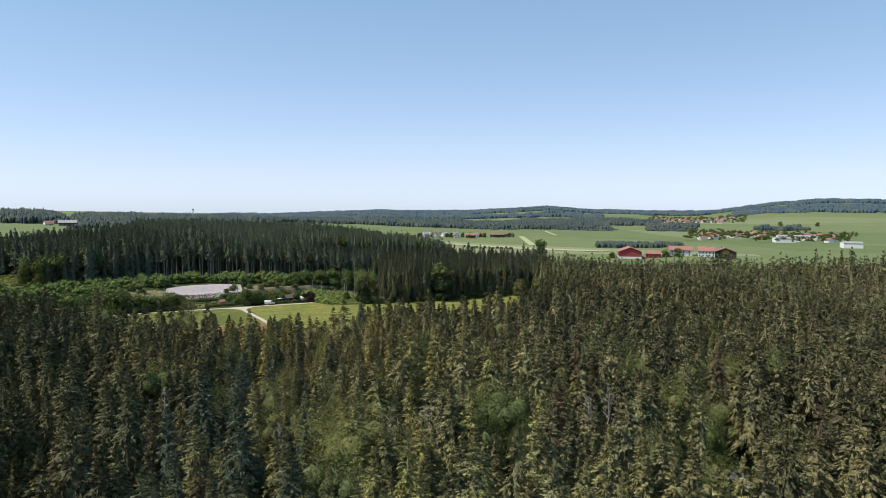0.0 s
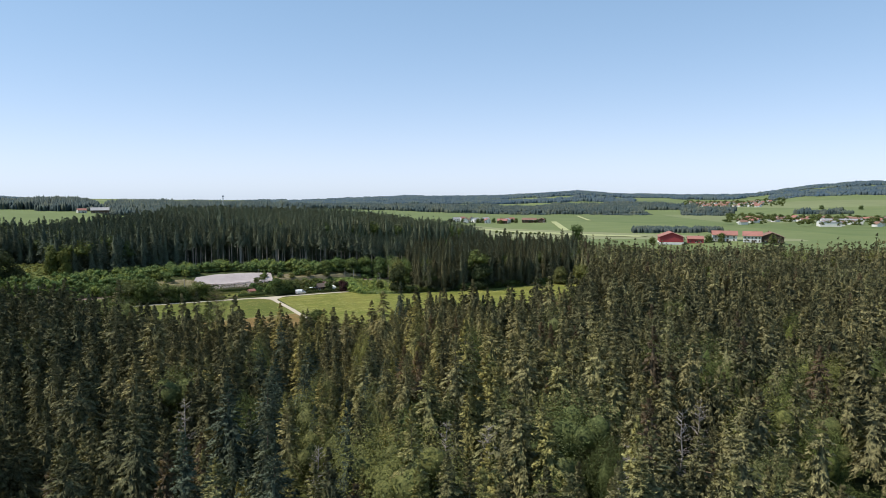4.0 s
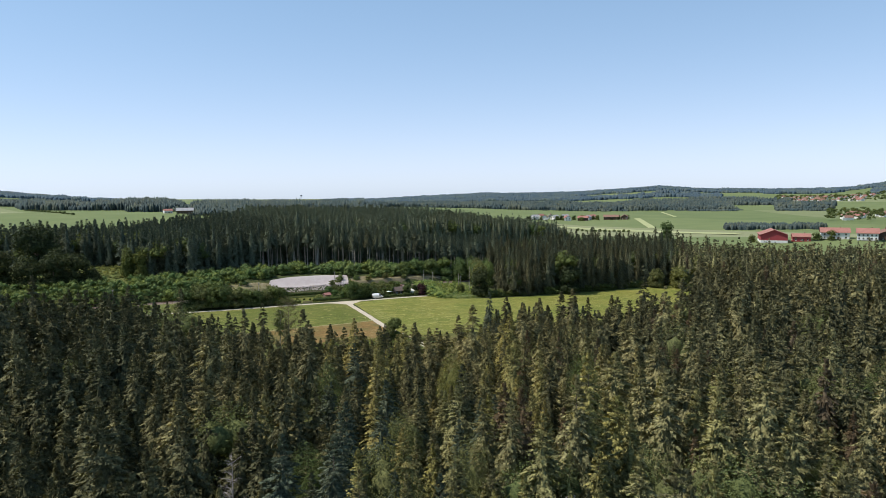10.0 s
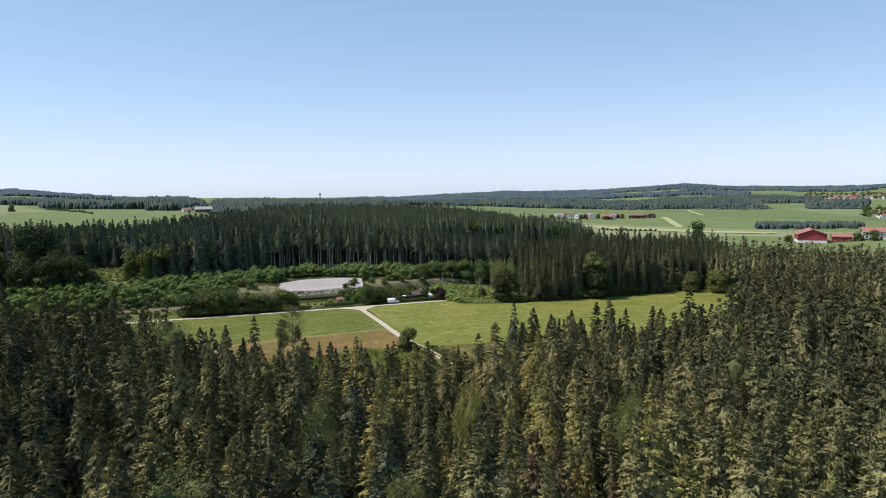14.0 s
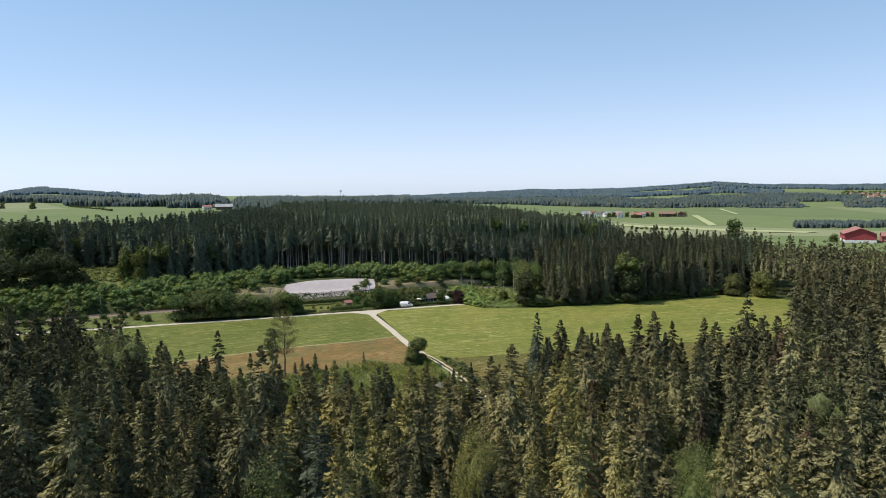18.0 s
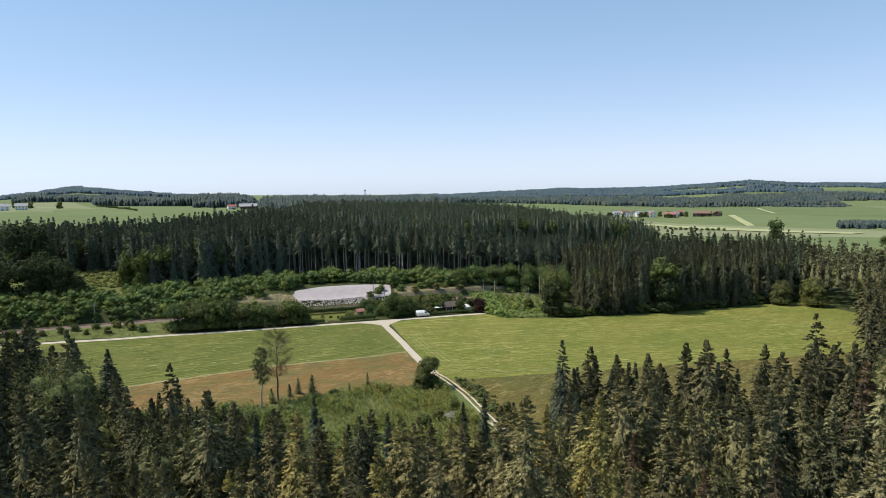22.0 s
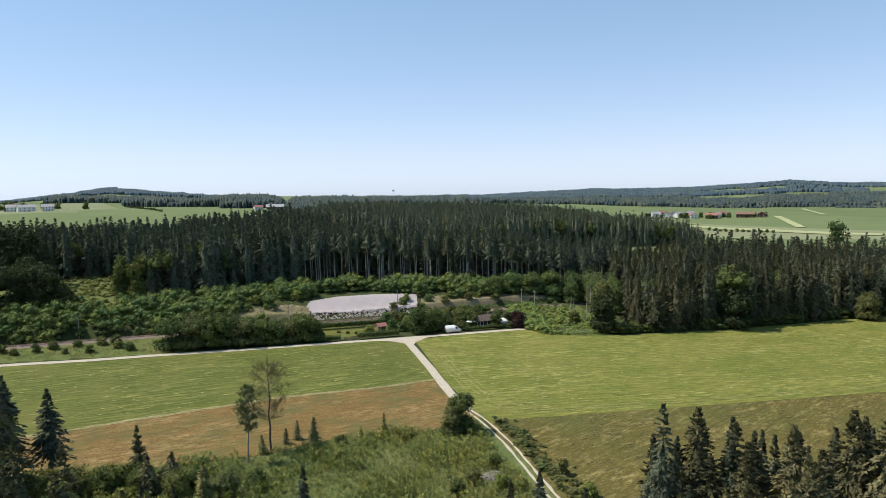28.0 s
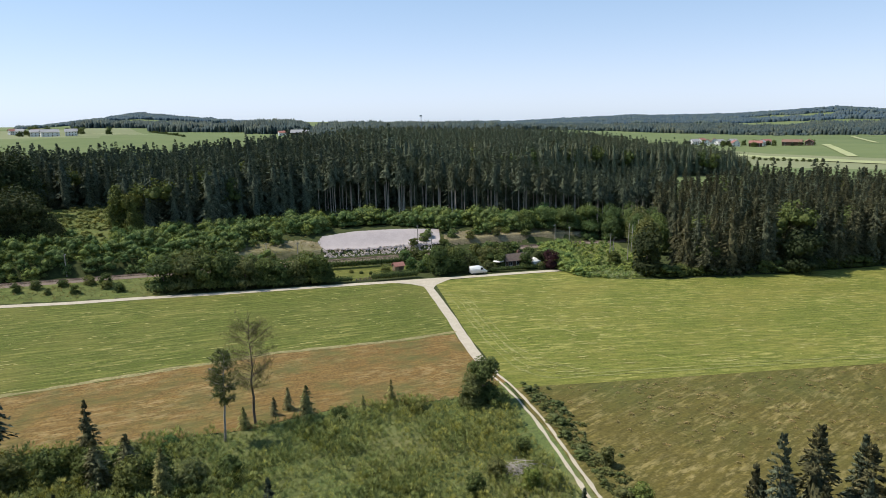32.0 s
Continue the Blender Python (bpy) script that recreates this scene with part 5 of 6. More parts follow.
# shrubs between the gardens and the railway
for k, u in enumerate(np.arange(4, 44, 3.3)):
    x, y = uv(u + 0.8 * math.sin(k * 2.1), 23.5 + 1.6 * math.sin(k * 1.7))
    leafy("shrub", x, y, 3.6 + 0.9 * math.sin(k * 2.9), 4.6, 460 + k, (M_HAZEL, M_LEAF, M_LEAF_DARK)[k % 3], "dense green shrub between garden and railway", "shrub", 520, 0.24, "shrubs by the railway", False)
for k, (x, y, h, w) in enumerate([(23.5, 17.6, 4.6, 4.2), (25.5, 25.5, 6.2, 5), (33.5, 23.5, 6, 5), (36.5, 20.5, 5, 4), (21, 20.5, 4.4, 4), (13.5, 15, 5.2, 5.5), (10, 12.5, 4.6, 5)]):
    leafy("garden_tree", x, y, h, w, 480 + k, M_OAK if k % 2 else M_LEAF_DARK, "dark leafy garden tree beside the cottage", "tree", 700, 0.22, "garden trees")

for k, (u, v) in enumerate([(12, 36), (17, 39), (23, 35.5), (28, 40), (33, 36.5), (38, 41), (44, 37), (49, 40), (55, 36), (20, 42), (41, 33.5)]):
    x, y = uv(u, v)
    leafy("shrub", x, y, 2.4 + 0.8 * math.sin(k * 2.3), 3.6, 490 + k, (M_LEAF, M_HAZEL)[k % 2], "low green shrub on the stony bank", "shrub", 360, 0.22, "shrubs on the bank", False)
# low scrub along the grassy track
g = np.random.default_rng(58)
f = g.uniform(0, 1, 460)
X10, Y10 = 16.0 + 7.2 * f + np.abs(g.normal(0, 1.7, 460)), -75 - 42 * f + g.normal(0, 0.8, 460)
scatter("track_scrub", hazel_v, X10, Y10, g.uniform(0.15, 0.6, 460) + 0.8 * (g.uniform(0, 1, 460) > 0.96), g.uniform(1.0, 2.4, 460), M_LEAF, "low green scrub along the grassy track", "bushes", 59)

# light broadleaved trees behind the eastern clearing
for k, (x, y, h, w) in enumerate([(38, 60, 6.5, 7), (46, 63, 7, 8), (55, 66, 8, 8), (63, 68, 9.5, 9), (71, 67, 11, 8), (78, 66, 13, 9), (86, 62, 12, 8), (77, 51, 11, 7), (81, 41, 12, 7), (62, 62, 6, 6), (70, 61, 8, 7), (84, 54, 11, 7)]):
    leafy("broadleaf_tree", x, y, h + 1.5, w + 1.0, 440 + k, M_GROVE, "light green broadleaved tree behind the clearing", "tree", 1700, 0.27, "trees behind the clearing", True, 8)


def dead_trunk(x, y, h, lean):
    """A bare standing trunk with a few broken stubs."""
    e = tagged(new("dead_trunk"), "bare grey dead trunk standing in the scrub", "dead tree", "dead trunks in the clearing")
    e.matrix_basis = Matrix.LocRotScale((x, y, float(land(x, y)) - 0.2), Euler((radians(lean), radians(-lean * 0.6), lean)), None)
    bm = bmesh.new()
    bmesh.ops.create_cone(bm, segments=7, radius1=0.17, radius2=0.07, depth=h, cap_ends=True)
    bmesh.ops.translate(bm, vec=(0, 0, h / 2), verts=bm.verts)
    part("trunk", bm_mesh("trunk", bm, M_BARK_PALE), e)
    for k in range(5):
        bm = bmesh.new()
        bmesh.ops.create_cone(bm, segments=5, radius1=0.045, radius2=0.015, depth=0.9, cap_ends=True)
        bmesh.ops.translate(bm, vec=(0, 0, 0.45), verts=bm.verts)
        bmesh.ops.rotate(bm, cent=(0, 0, 0), matrix=Euler((1.1, 0, k * 2.4)).to_matrix(), verts=bm.verts)
        bmesh.ops.translate(bm, vec=(0, 0, h * (0.5 + 0.1 * k)), verts=bm.verts)
        part("branch_stub", bm_mesh("branch_stub", bm, M_DEADWOOD), e)


for x, y, h, lean in ((61, 31, 9.0, 1.5), (62.2, 31.5, 8.0, -2.0), (66, 28, 12.8, 1.0), (71, 40, 10.5, -1.0), (75, 47, 11, 2.0)):
    dead_trunk(x, y, h, lean)

# wooden poles along the railway
def pole(x, y, h):
    e = tagged(new("wooden_pole"), "thin grey wooden pole beside the railway", "pole", "railway poles")
    e.matrix_basis = Matrix.Translation((x, y, float(land(x, y)) - 0.2))
    bm = bmesh.new()
    bmesh.ops.create_cone(bm, segments=8, radius1=0.15, radius2=0.1, depth=h, cap_ends=True)
    bmesh.ops.translate(bm, vec=(0, 0, h / 2), verts=bm.verts)
    part("post", bm_mesh("post", bm, M_BARK_PALE), e)
    part("crossarm", bm_mesh("crossarm", box_bm([(0, 0, h - 0.5, 0.9, 0.1, 0.1)], 0.01), M_WOOD), e)
    for s in (-0.35, 0.35):
        part("insulator", bm_mesh("insulator", box_bm([(s, 0, h - 0.35, 0.08, 0.08, 0.18)], 0.02), M_WALL), e)


for x, y, h in ((-1, 39, 6.5), (3.5, 38.5, 6.0), (47, 50, 7.5), (52.5, 52, 6.5), (-46, 17.0, 6.5), (-37.5, 21, 6.0), (-95, -2, 6.5)):
    pole(x, y, h)


# the van
def van(x, y, rot):
    e = tagged(new("van"), "white panel van parked on the roadside", "van")
    e.matrix_basis = Matrix.LocRotScale((x, y, float(land(x, y)) + 0.08), Euler((0, 0, radians(rot))), None)
    prof = [(-2.6, 0.45), (2.45, 0.45), (2.6, 0.65), (2.58, 1.0), (2.35, 1.15), (1.75, 1.32), (0.95, 2.18), (0.6, 2.36), (-2.35, 2.38), (-2.6, 2.2)]
    bm = bmesh.new()
    a = [bm.verts.new((px, -0.95, pz)) for px, pz in prof]
    b = [bm.verts.new((px, 0.95, pz)) for px, pz in prof]
    bm.faces.new(a)
    bm.faces.new(b[::-1])
    for k in range(len(prof)):
        k2 = (k + 1) % len(prof)
        bm.faces.new((a[k2], a[k], b[k], b[k2]))
    for w in a + b:
        if w.co.z > 1.3:
            w.co.y *= 0.93
    bmesh.ops.bevel(bm, geom=list(bm.edges), offset=0.06, segments=2, affect="EDGES")
    body = part("body", bm_mesh("body", bm, M_VAN, True), e)
    bm = bmesh.new()
    q = [bm.verts.new(p) for p in ((1.68, -0.78, 1.42), (1.68, 0.78, 1.42), (1.03, 0.74, 2.14), (1.03, -0.74, 2.14))]
    bm.faces.new(q)
    bmesh.ops.translate(bm, vec=(0.05, 0, 0.05), verts=bm.verts)
    part("windscreen", bm_mesh("windscreen", bm, M_GLASS), e)
    for s in (-1, 1):
        bm = bmesh.new()
        q = [bm.verts.new(p) for p in ((1.5, s * 0.945, 1.38), (0.45, s * 0.945, 1.38), (0.45, s * 0.925, 2.05), (0.95, s * 0.925, 2.05))]
        bm.faces.new(q)
        part("side_window", bm_mesh("side_window", bm, M_GLASS), e)
        part("headlight", bm_mesh("headlight", box_bm([(2.55, s * 0.72, 0.92, 0.1, 0.34, 0.2)], 0.03), M_STEEL), e)
        part("tail_light", bm_mesh("tail_light", box_bm([(-2.6, s * 0.82, 1.3, 0.06, 0.14, 0.5)], 0.02), M_BARN), e)
        for wx in (-1.65, 1.65):
            wh = part("wheel", bm_mesh("wheel", box_bm([(wx, s * 0.86, 0.33, 0.2, 0.16, 0.2)], 0.03), M_STEEL), e)
            for nm, r, mt, wd in (("tyre", 0.34, M_RUBBER, 0.2), ("rim", 0.2, M_STEEL, 0.22)):
                bm = bmesh.new()
                bmesh.ops.create_cone(bm, segments=18, radius1=r, radius2=r, depth=wd, cap_ends=True)
                bmesh.ops.rotate(bm, cent=(0, 0, 0), matrix=Matrix.Rotation(radians(90), 3, "X"), verts=bm.verts)
                bmesh.ops.translate(bm, vec=(wx, s * 0.86, 0.34), verts=bm.verts)
                part(nm, bm_mesh(nm, bm, mt), wh)
    for px in (-2.62, 2.6):
        part("bumper", bm_mesh("bumper", box_bm([(px, 0, 0.52, 0.12, 1.8, 0.22)], 0.04), M_RUBBER), e)
    return e


van(16.2, 9.3, 19)

# ---- the clearing in front ----
X6, Y6 = jitter_grid(-80, 24, -150, -70, 0.95, 61)
g = np.random.default_rng(62)
zone = BRUSH[:-1] + [(11.5, -74), (13.2, -84), (14.2, -92), (15.6, -100), (17, -110), (19.5, -130), (20, -150), (10, -165), (-30, -165), (-60, -130), (-112, -128)]
keep = inside(X6, Y6, zone) & ((X6 > -64) | (Y6 < -104)) & (g.uniform(0, 1, len(X6)) < 0.86)
keep &= np.hypot(X6 - 11, Y6 + 103) > 2.5
X6, Y6 = X6[keep], Y6[keep]
H6 = g.uniform(0.8, 2.0, len(X6)) + 0.6 * np.sin(X6 * 0.31) * np.cos(Y6 * 0.27)
scatter("sapling_thicket", sap_v, X6, Y6, H6, g.uniform(0.9, 1.5, len(X6)), M_SAPLING, "waist high green saplings and herbs filling the clearing", "undergrowth", 63)

# tufts of dry grass in the uncut meadow
X9, Y9 = jitter_grid(-80, 140, -130, -44, 1.25, 66)
g = np.random.default_rng(67)
uncut = inside(X9, Y9, [(15, -76), (45, -71.5), (88, -64.5), (135, -56), (130, -75), (95, -108), (60, -113), (30, -120), (21, -100)])
keep = uncut & (g.uniform(0, 1, len(X9)) < 0.5 * smooth(-118, -70, Y9 - 0.13 * X9))
X9, Y9 = X9[keep], Y9[keep]
scatter("grass_tufts", sap_v, X9, Y9, g.uniform(0.12, 0.3, len(X9)), g.uniform(2.5, 5.0, len(X9)), M_TUFT, "pale dry grass tufts on the unmown ground", "grass", 68)

for k, (x, y, h, w) in enumerate([(-43, -104.5, 4.8, 5), (-37, -107, 4.6, 5), (-48, -104.5, 4.4, 5), (-52.5, -106, 5, 5.5), (-35, -103.5, 3.6, 4), (-30, -106, 4.0, 4.5), (-46, -101.5, 3.6, 3.5), (-40, -101, 3.0, 3.5), (-26, -104, 3.2, 4), (-56, -108, 6, 6)]):
    leafy("bush", x, y, h, w, 780 + k, (M_LEAF_DARK, M_LEAF)[k % 2], "tall olive green bush at the edge of the clearing", "shrub", 700, 0.2, "bushes at the clearing's edge", False)
low = [(-44.5, -101, 9.7, 0.9), (-38.5, -104, 6.6, 1.3), (-33, -107.5, 6.4, 1.3), (-41.5, -106, 6.8, 1.5), (-22.2, -83.5, 4.0, 1.3), (-18.8, -86.5, 5.6, 1.35), (-6.2, -81.8, 4.6, 1.0), (-24.0, -85.5, 3.2, 1.3), (-10.5, -84, 2.8, 1.2), (-27.5, -90, 3.6, 1.5)]
# Edge crowns take the needle colour with shade in it.
edge_me = [put_mesh("crown", v, f, M_SPRUCE_SHADED, np.full(len(v), -1.0), False, n) for v, f, n in [spruce_crown(720 + s, 7000, 0.115, 0.3, 0.022, 0.0, 24) for s in range(4)]]
full_me = [put_mesh("crown", v, f, M_SPRUCE, np.full(len(v), -1.0), False, n) for v, f, n in [spruce_crown(700 + s, 1600, 0.19, 0.02, 0.05) for s in range(3)]]
for k, (x, y, h, w) in enumerate(low):
    spruce(x, y, h, w * 1.15, k % 3, k * 1.7, "young dark green spruce at the edge of the dry meadow", full_me, "young spruces")
for k, (x, y, h, w) in enumerate([(-57.5, -101, 15.8, 1.5), (-63, -103, 18.6, 1.5), (-69, -106, 19, 1.4),
                                (-16, -126, 13, 1.0), (-4, -137, 13.5, 0.9), (9, -131, 13, 0.9), (13, -129, 13.5, 0.9), (-30, -131, 13, 1.0), (-35, -127, 12, 1.0), (-24, -138, 14, 1.0), (2, -143, 14, 1.0), (-10, -146, 15, 1.0), (16, -138, 15, 1.1)]):
    spruce(x, y, h, w * 1.1, k % 4, k * 2.1, "green spruce standing at the forest edge", edge_me, "spruces at the forest edge")
for k, (x, y) in enumerate([(22.2, -142), (23, -139.5), (26.9, -136.8), (28.8, -138.2), (31.5, -140), (34.1, -135.4), (34.8, -138.8), (38.6, -136.4), (41, -139), (43.6, -139.6), (46.2, -141.4), (50, -139), (54, -138), (58, -138), (25, -140.8), (30.2, -136), (36.5, -137.4), (40, -136.8), (32.8, -137), (44.8, -138), (48, -139.6), (27.5, -141)]):
    spruce(x, y, 20.9 + 1.2 * math.sin(k * 1.3 + 1), 0.95 + 0.1 * math.sin(k * 3.1), k % 4, k * 1.9,
           "dark green spruce closing the forest towards the meadow", edge_me, "spruces at the forest edge")


def birch(x, y, h, w, seed, n, size, mat, bark, label, lo, lean, twigs=4):
    """A slender tree; leaves hang along many twigs."""
    g2 = np.random.default_rng(seed)
    e = tagged(new("birch"), label, "tree")
    e.matrix_basis = Matrix.LocRotScale((x, y, float(land(x, y)) - 0.05), Euler((0, radians(lean), 0)), None)
    V, F, LV, LF = [], [], [], []

    def limb(a, b, r0, r1):
        d = (b - a) / np.linalg.norm(b - a)
        s = np.cross(d, (0.31, 0.87, 0.2))
        s /= np.linalg.norm(s)
        t = np.cross(d, s)
        o = len(V)
        for p, rr in ((a, r0), (b, r1)):
            for k in range(4):
                V.append(p + (s * math.cos(1.571 * k) + t * math.sin(1.571 * k)) * rr)
        F.extend([(o + k, o + (k + 1) % 4, o + 4 + (k + 1) % 4, o + 4 + k) for k in range(4)])

    p = np.array([0.0, 0, -0.1])
    steps = 7
    pts = [p]
    for k in range(1, steps + 1):
        pts.append(np.array([g2.normal(0, 0.12), g2.normal(0, 0.12), h * k / steps]))
        r = 0.016 * h
        limb(pts[k - 1], pts[k], r * (1 - (k - 1) / steps) + 0.015, r * (1 - k / steps) + 0.012)
    for k in range(80):
        z = h * g2.uniform(lo, 0.98)
        q = (z / h - lo) / (1 - lo)
        i = min(steps - 1, int(z / h * steps))
        b0 = pts[i] + (pts[i + 1] - pts[i]) * (z / h * steps - i)
        a = g2.uniform(0, 6.28)
        ln = w * (0.35 + 0.65 * math.sin(math.pi * min(1, q * 0.85 + 0.12))) * g2.uniform(0.6, 1.05) * 0.5
        tip = b0 + np.array([math.cos(a) * ln, math.sin(a) * ln, ln * g2.uniform(0.2, 0.75)])
        limb(b0, tip, 0.035, 0.012)
        for _ in range(twigs):
            f = g2.uniform(0.3, 1.0)
            m0 = b0 + (tip - b0) * f
            tw = m0 + g2.normal(0, 0.35, 3) * ln * 0.6
            V.extend([m0 + (0.012, 0, 0), m0 - (0.012, 0, 0), tw, tw])
            F.append((len(V) - 4, len(V) - 3, len(V) - 2, len(V) - 1))
            for _ in range(n):
                c = m0 + (tw - m0) * g2.uniform(0, 1.1) + g2.normal(0, 0.12, 3)
                a1, a2 = g2.normal(0, 1, 3), g2.normal(0, 1, 3)
                a1 *= size / np.linalg.norm(a1)
                a2 *= size / np.linalg.norm(a2)
                o = len(LV)
                LV += [c - a1, c + a2 * 0.6, c + a1]
                LF.append((o, o + 1, o + 2))
    part("trunk", put_mesh("trunk", V, F, bark), e)
    part("crown", put_mesh("crown", LV, LF, mat, np.full(len(LV), 0.4)), e)


birch(-29.2, -94.0, 13.4, 5.0, 71, 22, 0.17, M_LEAF, M_BARK_PALE, "leaning birch with a narrow green crown and pale trunk", 0.42, 3)
birch(-26.2, -88.5, 15.8, 9.5, 72, 13, 0.1, M_WEED, M_BARK, "tall sparse half dead tree with bare grey twigs", 0.34, 0, 14)
# single trees that stand out in the forest
for k, (x, y, h, w) in enumerate(SNAGS):
    birch(x, y, h * 0.97, 3.6, 900 + k, 2, 0.08, M_DEADWOOD, M_DEADWOOD, "dead grey leafless tree among the spruces", 0.35, 0)
for k, (x, y, h, w) in enumerate(LEAFY):
    mt = (M_LEAF, M_LEAF_DARK)[k % 2]
    leafy("broadleaf_tree", x, y, h * 1.12, w * 1.15, 920 + k, mt, "light olive green broadleaved tree among the spruces", "tree", 8200, 0.085, "broadleaved trees in the forest", True, 8, None, h * 0.3)
brown_me = [put_mesh("crown", v, f, M_BROWN, np.full(len(v), -1.0), False, n) for v, f, n in near_v[:3]]
for k, (x, y, h, w) in enumerate(DYING):
    spruce(x, y, h, 0.9, k % 3, k * 1.3, "brown dying spruce with dry needles", brown_me, "dying spruces")
leafy("bush", 8.6, -80.5, 8.0, 6.0, 73, M_LEAF, "large leafy bush at the end of the gravel lane", "tree", 1800, 0.24)
leafy("bush", 6.4, -82.5, 5.5, 4.0, 74, M_LEAF, "smaller bush beside the lane", "shrub", 900, 0.2)
for k, (x, y, h, w) in enumerate([(23.2, -101.5, 3.0, 2.4), (25, -110, 2.6, 3), (12.5, -98, 2.6, 2.6), (8, -104, 3.0, 3.2), (12, -107, 3.2, 3), (5, -108, 2.8, 3), (-40, -99, 2.6, 3.2), (-36, -96, 2.2, 2.6), (-14, -87, 2.2, 2.8), (-2, -84.5, 2.0, 2.6)]):
    leafy("bush", x, y, h, w, 750 + k, (M_LEAF, M_HAZEL, M_LEAF_DARK)[k % 3], "low green bush beside the grassy track", "shrub", 420, 0.15, "track side bushes", False)
bm = bmesh.new()
g = np.random.default_rng(77)
for k in range(70):
    gg = bmesh.ops.create_cone(bm, segments=4, radius1=0.05, radius2=0.02, depth=g.uniform(1.2, 3.0), cap_ends=False)
    bmesh.ops.rotate(bm, cent=(0, 0, 0), matrix=Euler((g.uniform(1.0, 1.57), 0, g.uniform(0, 6.28))).to_matrix(), verts=gg["verts"])
    bmesh.ops.translate(bm, vec=(g.normal(0, 1.1), g.normal(0, 0.9), g.uniform(0.1, 1.0)), verts=gg["verts"])
heap = new("brushwood", bm_mesh("brushwood", bm, M_DEADWOOD))
heap.matrix_basis = Matrix.Translation((11, -103, float(land(11, -103))))
tagged(heap, "heap of dry grey brushwood in the clearing", "brushwood")


# ---- the distance ----
def spire_clump(seed):
    """A clump of slim crowns, height 1."""
    g2 = np.random.default_rng(seed)
    V, F = [], []
    for k in range(6):
        a, q = 1.05 * k + g2.uniform(-0.4, 0.4), g2.uniform(0.08, 0.3)
        x, y, h, r = q * math.cos(a), q * math.sin(a), g2.uniform(0.72, 1.0), g2.uniform(0.1, 0.16)
        o = len(V)
        for z in (0.0, 0.55 * h):
            V += [(x + r * math.cos(2.094 * c + k), y + r * math.sin(2.094 * c + k), z) for c in range(3)]
        V.append((x, y, h))
        for c in range(3):
            c2 = (c + 1) % 3
            F += [(o + c, o + c2, o + 3 + c2), (o + c, o + 3 + c2, o + 3 + c), (o + 3 + c, o + 3 + c2, o + 6)]
    return np.array(V), np.array(F)


def far_woods():
    g2 = np.random.default_rng(90)
    rr = []
    r = 640.0
    while r < 4650:
        rr.append(r)
        r += max(9.0, 0.009 * r)
    Xs, Ys, Ss = [], [], []
    for r in rr:
        s = max(9.0, 0.009 * r)
        b = np.arange(-42, 66, math.degrees(s / r)) + g2.uniform(0, 0.4)
        b = b + g2.uniform(-0.9, 0.9, len(b)) * math.degrees(s / r)
        q = r + g2.uniform(-1.0, 1.0, len(b)) * s
        Xs.append(CX + q * np.sin(np.radians(b)))
        Ys.append(CY + q * np.cos(np.radians(b)))
        Ss.append(np.full(len(b), s))
    x, y, s = np.concatenate(Xs), np.concatenate(Ys), np.concatenate(Ss)
    r = np.hypot(x - CX, y - CY)
    b = np.degrees(np.arctan2(x - CX, y - CY))
    w = 120 * np.sin(x * 0.0071 + 1.3) * np.sin(y * 0.0063) + 60 * np.sin(x * 0.019) * np.sin(y * 0.023 + 2)
    keep = np.zeros(len(x), bool)
    keep |= (b > -5 + 0.006 * w) & (b < 8 + 0.03 * w) & (r > 880 + 0.4 * w + 60 * np.clip(b - 4, 0, 9)) & (r < 1750 + w)
    keep |= (b > -12) & (b <= -3) & (r > 1180 + 0.4 * w) & (r < 1750 + w)
    keep |= (b > -19) & (b <= -7) & (r > 1330 + 0.3 * w) & (r < 1800)
    keep |= (b > -24) & (b <= -17) & (r > 1650 + 0.3 * w) & (r < 2000)
    keep |= (b > -28) & (b < -12) & (r > 2500 + w) & (r < 3900)
    keep |= (b > 8) & (b < 37 + 0.01 * w) & (r > 1730 + 0.25 * w - 6 * (b - 20)) & (r < 2180 + w)
    keep |= (b > 6) & (b < 36) & (r > 2450 + 1.3 * w) & (r < 3000 + w) & (w > -35)
    keep |= (b > 34) & (b < 41) & (r > 2000 + w) & (r < 2300 + w)
    keep |= (b > 4) & (b < 47) & (r > 3450 + 1.5 * w) & (r < 4600)
    keep |= (b > 46.5) & (b < 66) & (r > 2750 + 0.7 * w) & (r < 3250 + 0.5 * w)
    keep |= (b > 44) & (b < 66) & (r > 3450 + 0.6 * w) & (r < 4500) & (w > -80)
    keep |= (b > 40.5) & (b < 44) & (r > 1650 + 0.3 * w) & (r < 1900)
    keep &= ~((b > 29.5) & (b < 31.5) & (r > 3500) & (r < 3800))
    keep |= inside(x, y, [(560, 505), (655, 440), (690, 470), (600, 550)])
    keep |= inside(x, y, [(1290, 880), (1375, 820), (1420, 880), (1330, 940)])
    x, y, s = x[keep], y[keep], s[keep]
    h = g2.uniform(8, 17, len(x)) + 3 * np.sin(x * 0.011) * np.sin(y * 0.013)
    r, b = np.hypot(x - CX, y - CY), np.degrees(np.arctan2(x - CX, y - CY))
    h += np.where((b > -14) & (r > 1250) & (r < 1900), 8.0 * smooth(9, 5, b) * smooth(-14, -11, b), 0.0)
    h = np.where(inside(x, y, [(540, 500), (650, 425), (705, 470), (600, 565)]), h * 0.6 + 13, h)
    h *= np.where((r < 1700) & (b > 4), 1 - 0.6 * smooth(4, 8.5, b), 1.0) * np.where((b > -19) & (b < -7), 0.5 + 0.5 * smooth(-7, -9.5, b), 1.0)
    clumps = [spire_clump(k) for k in range(8)]
    wide = np.maximum(1.0, s * 2.0 / h)
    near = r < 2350
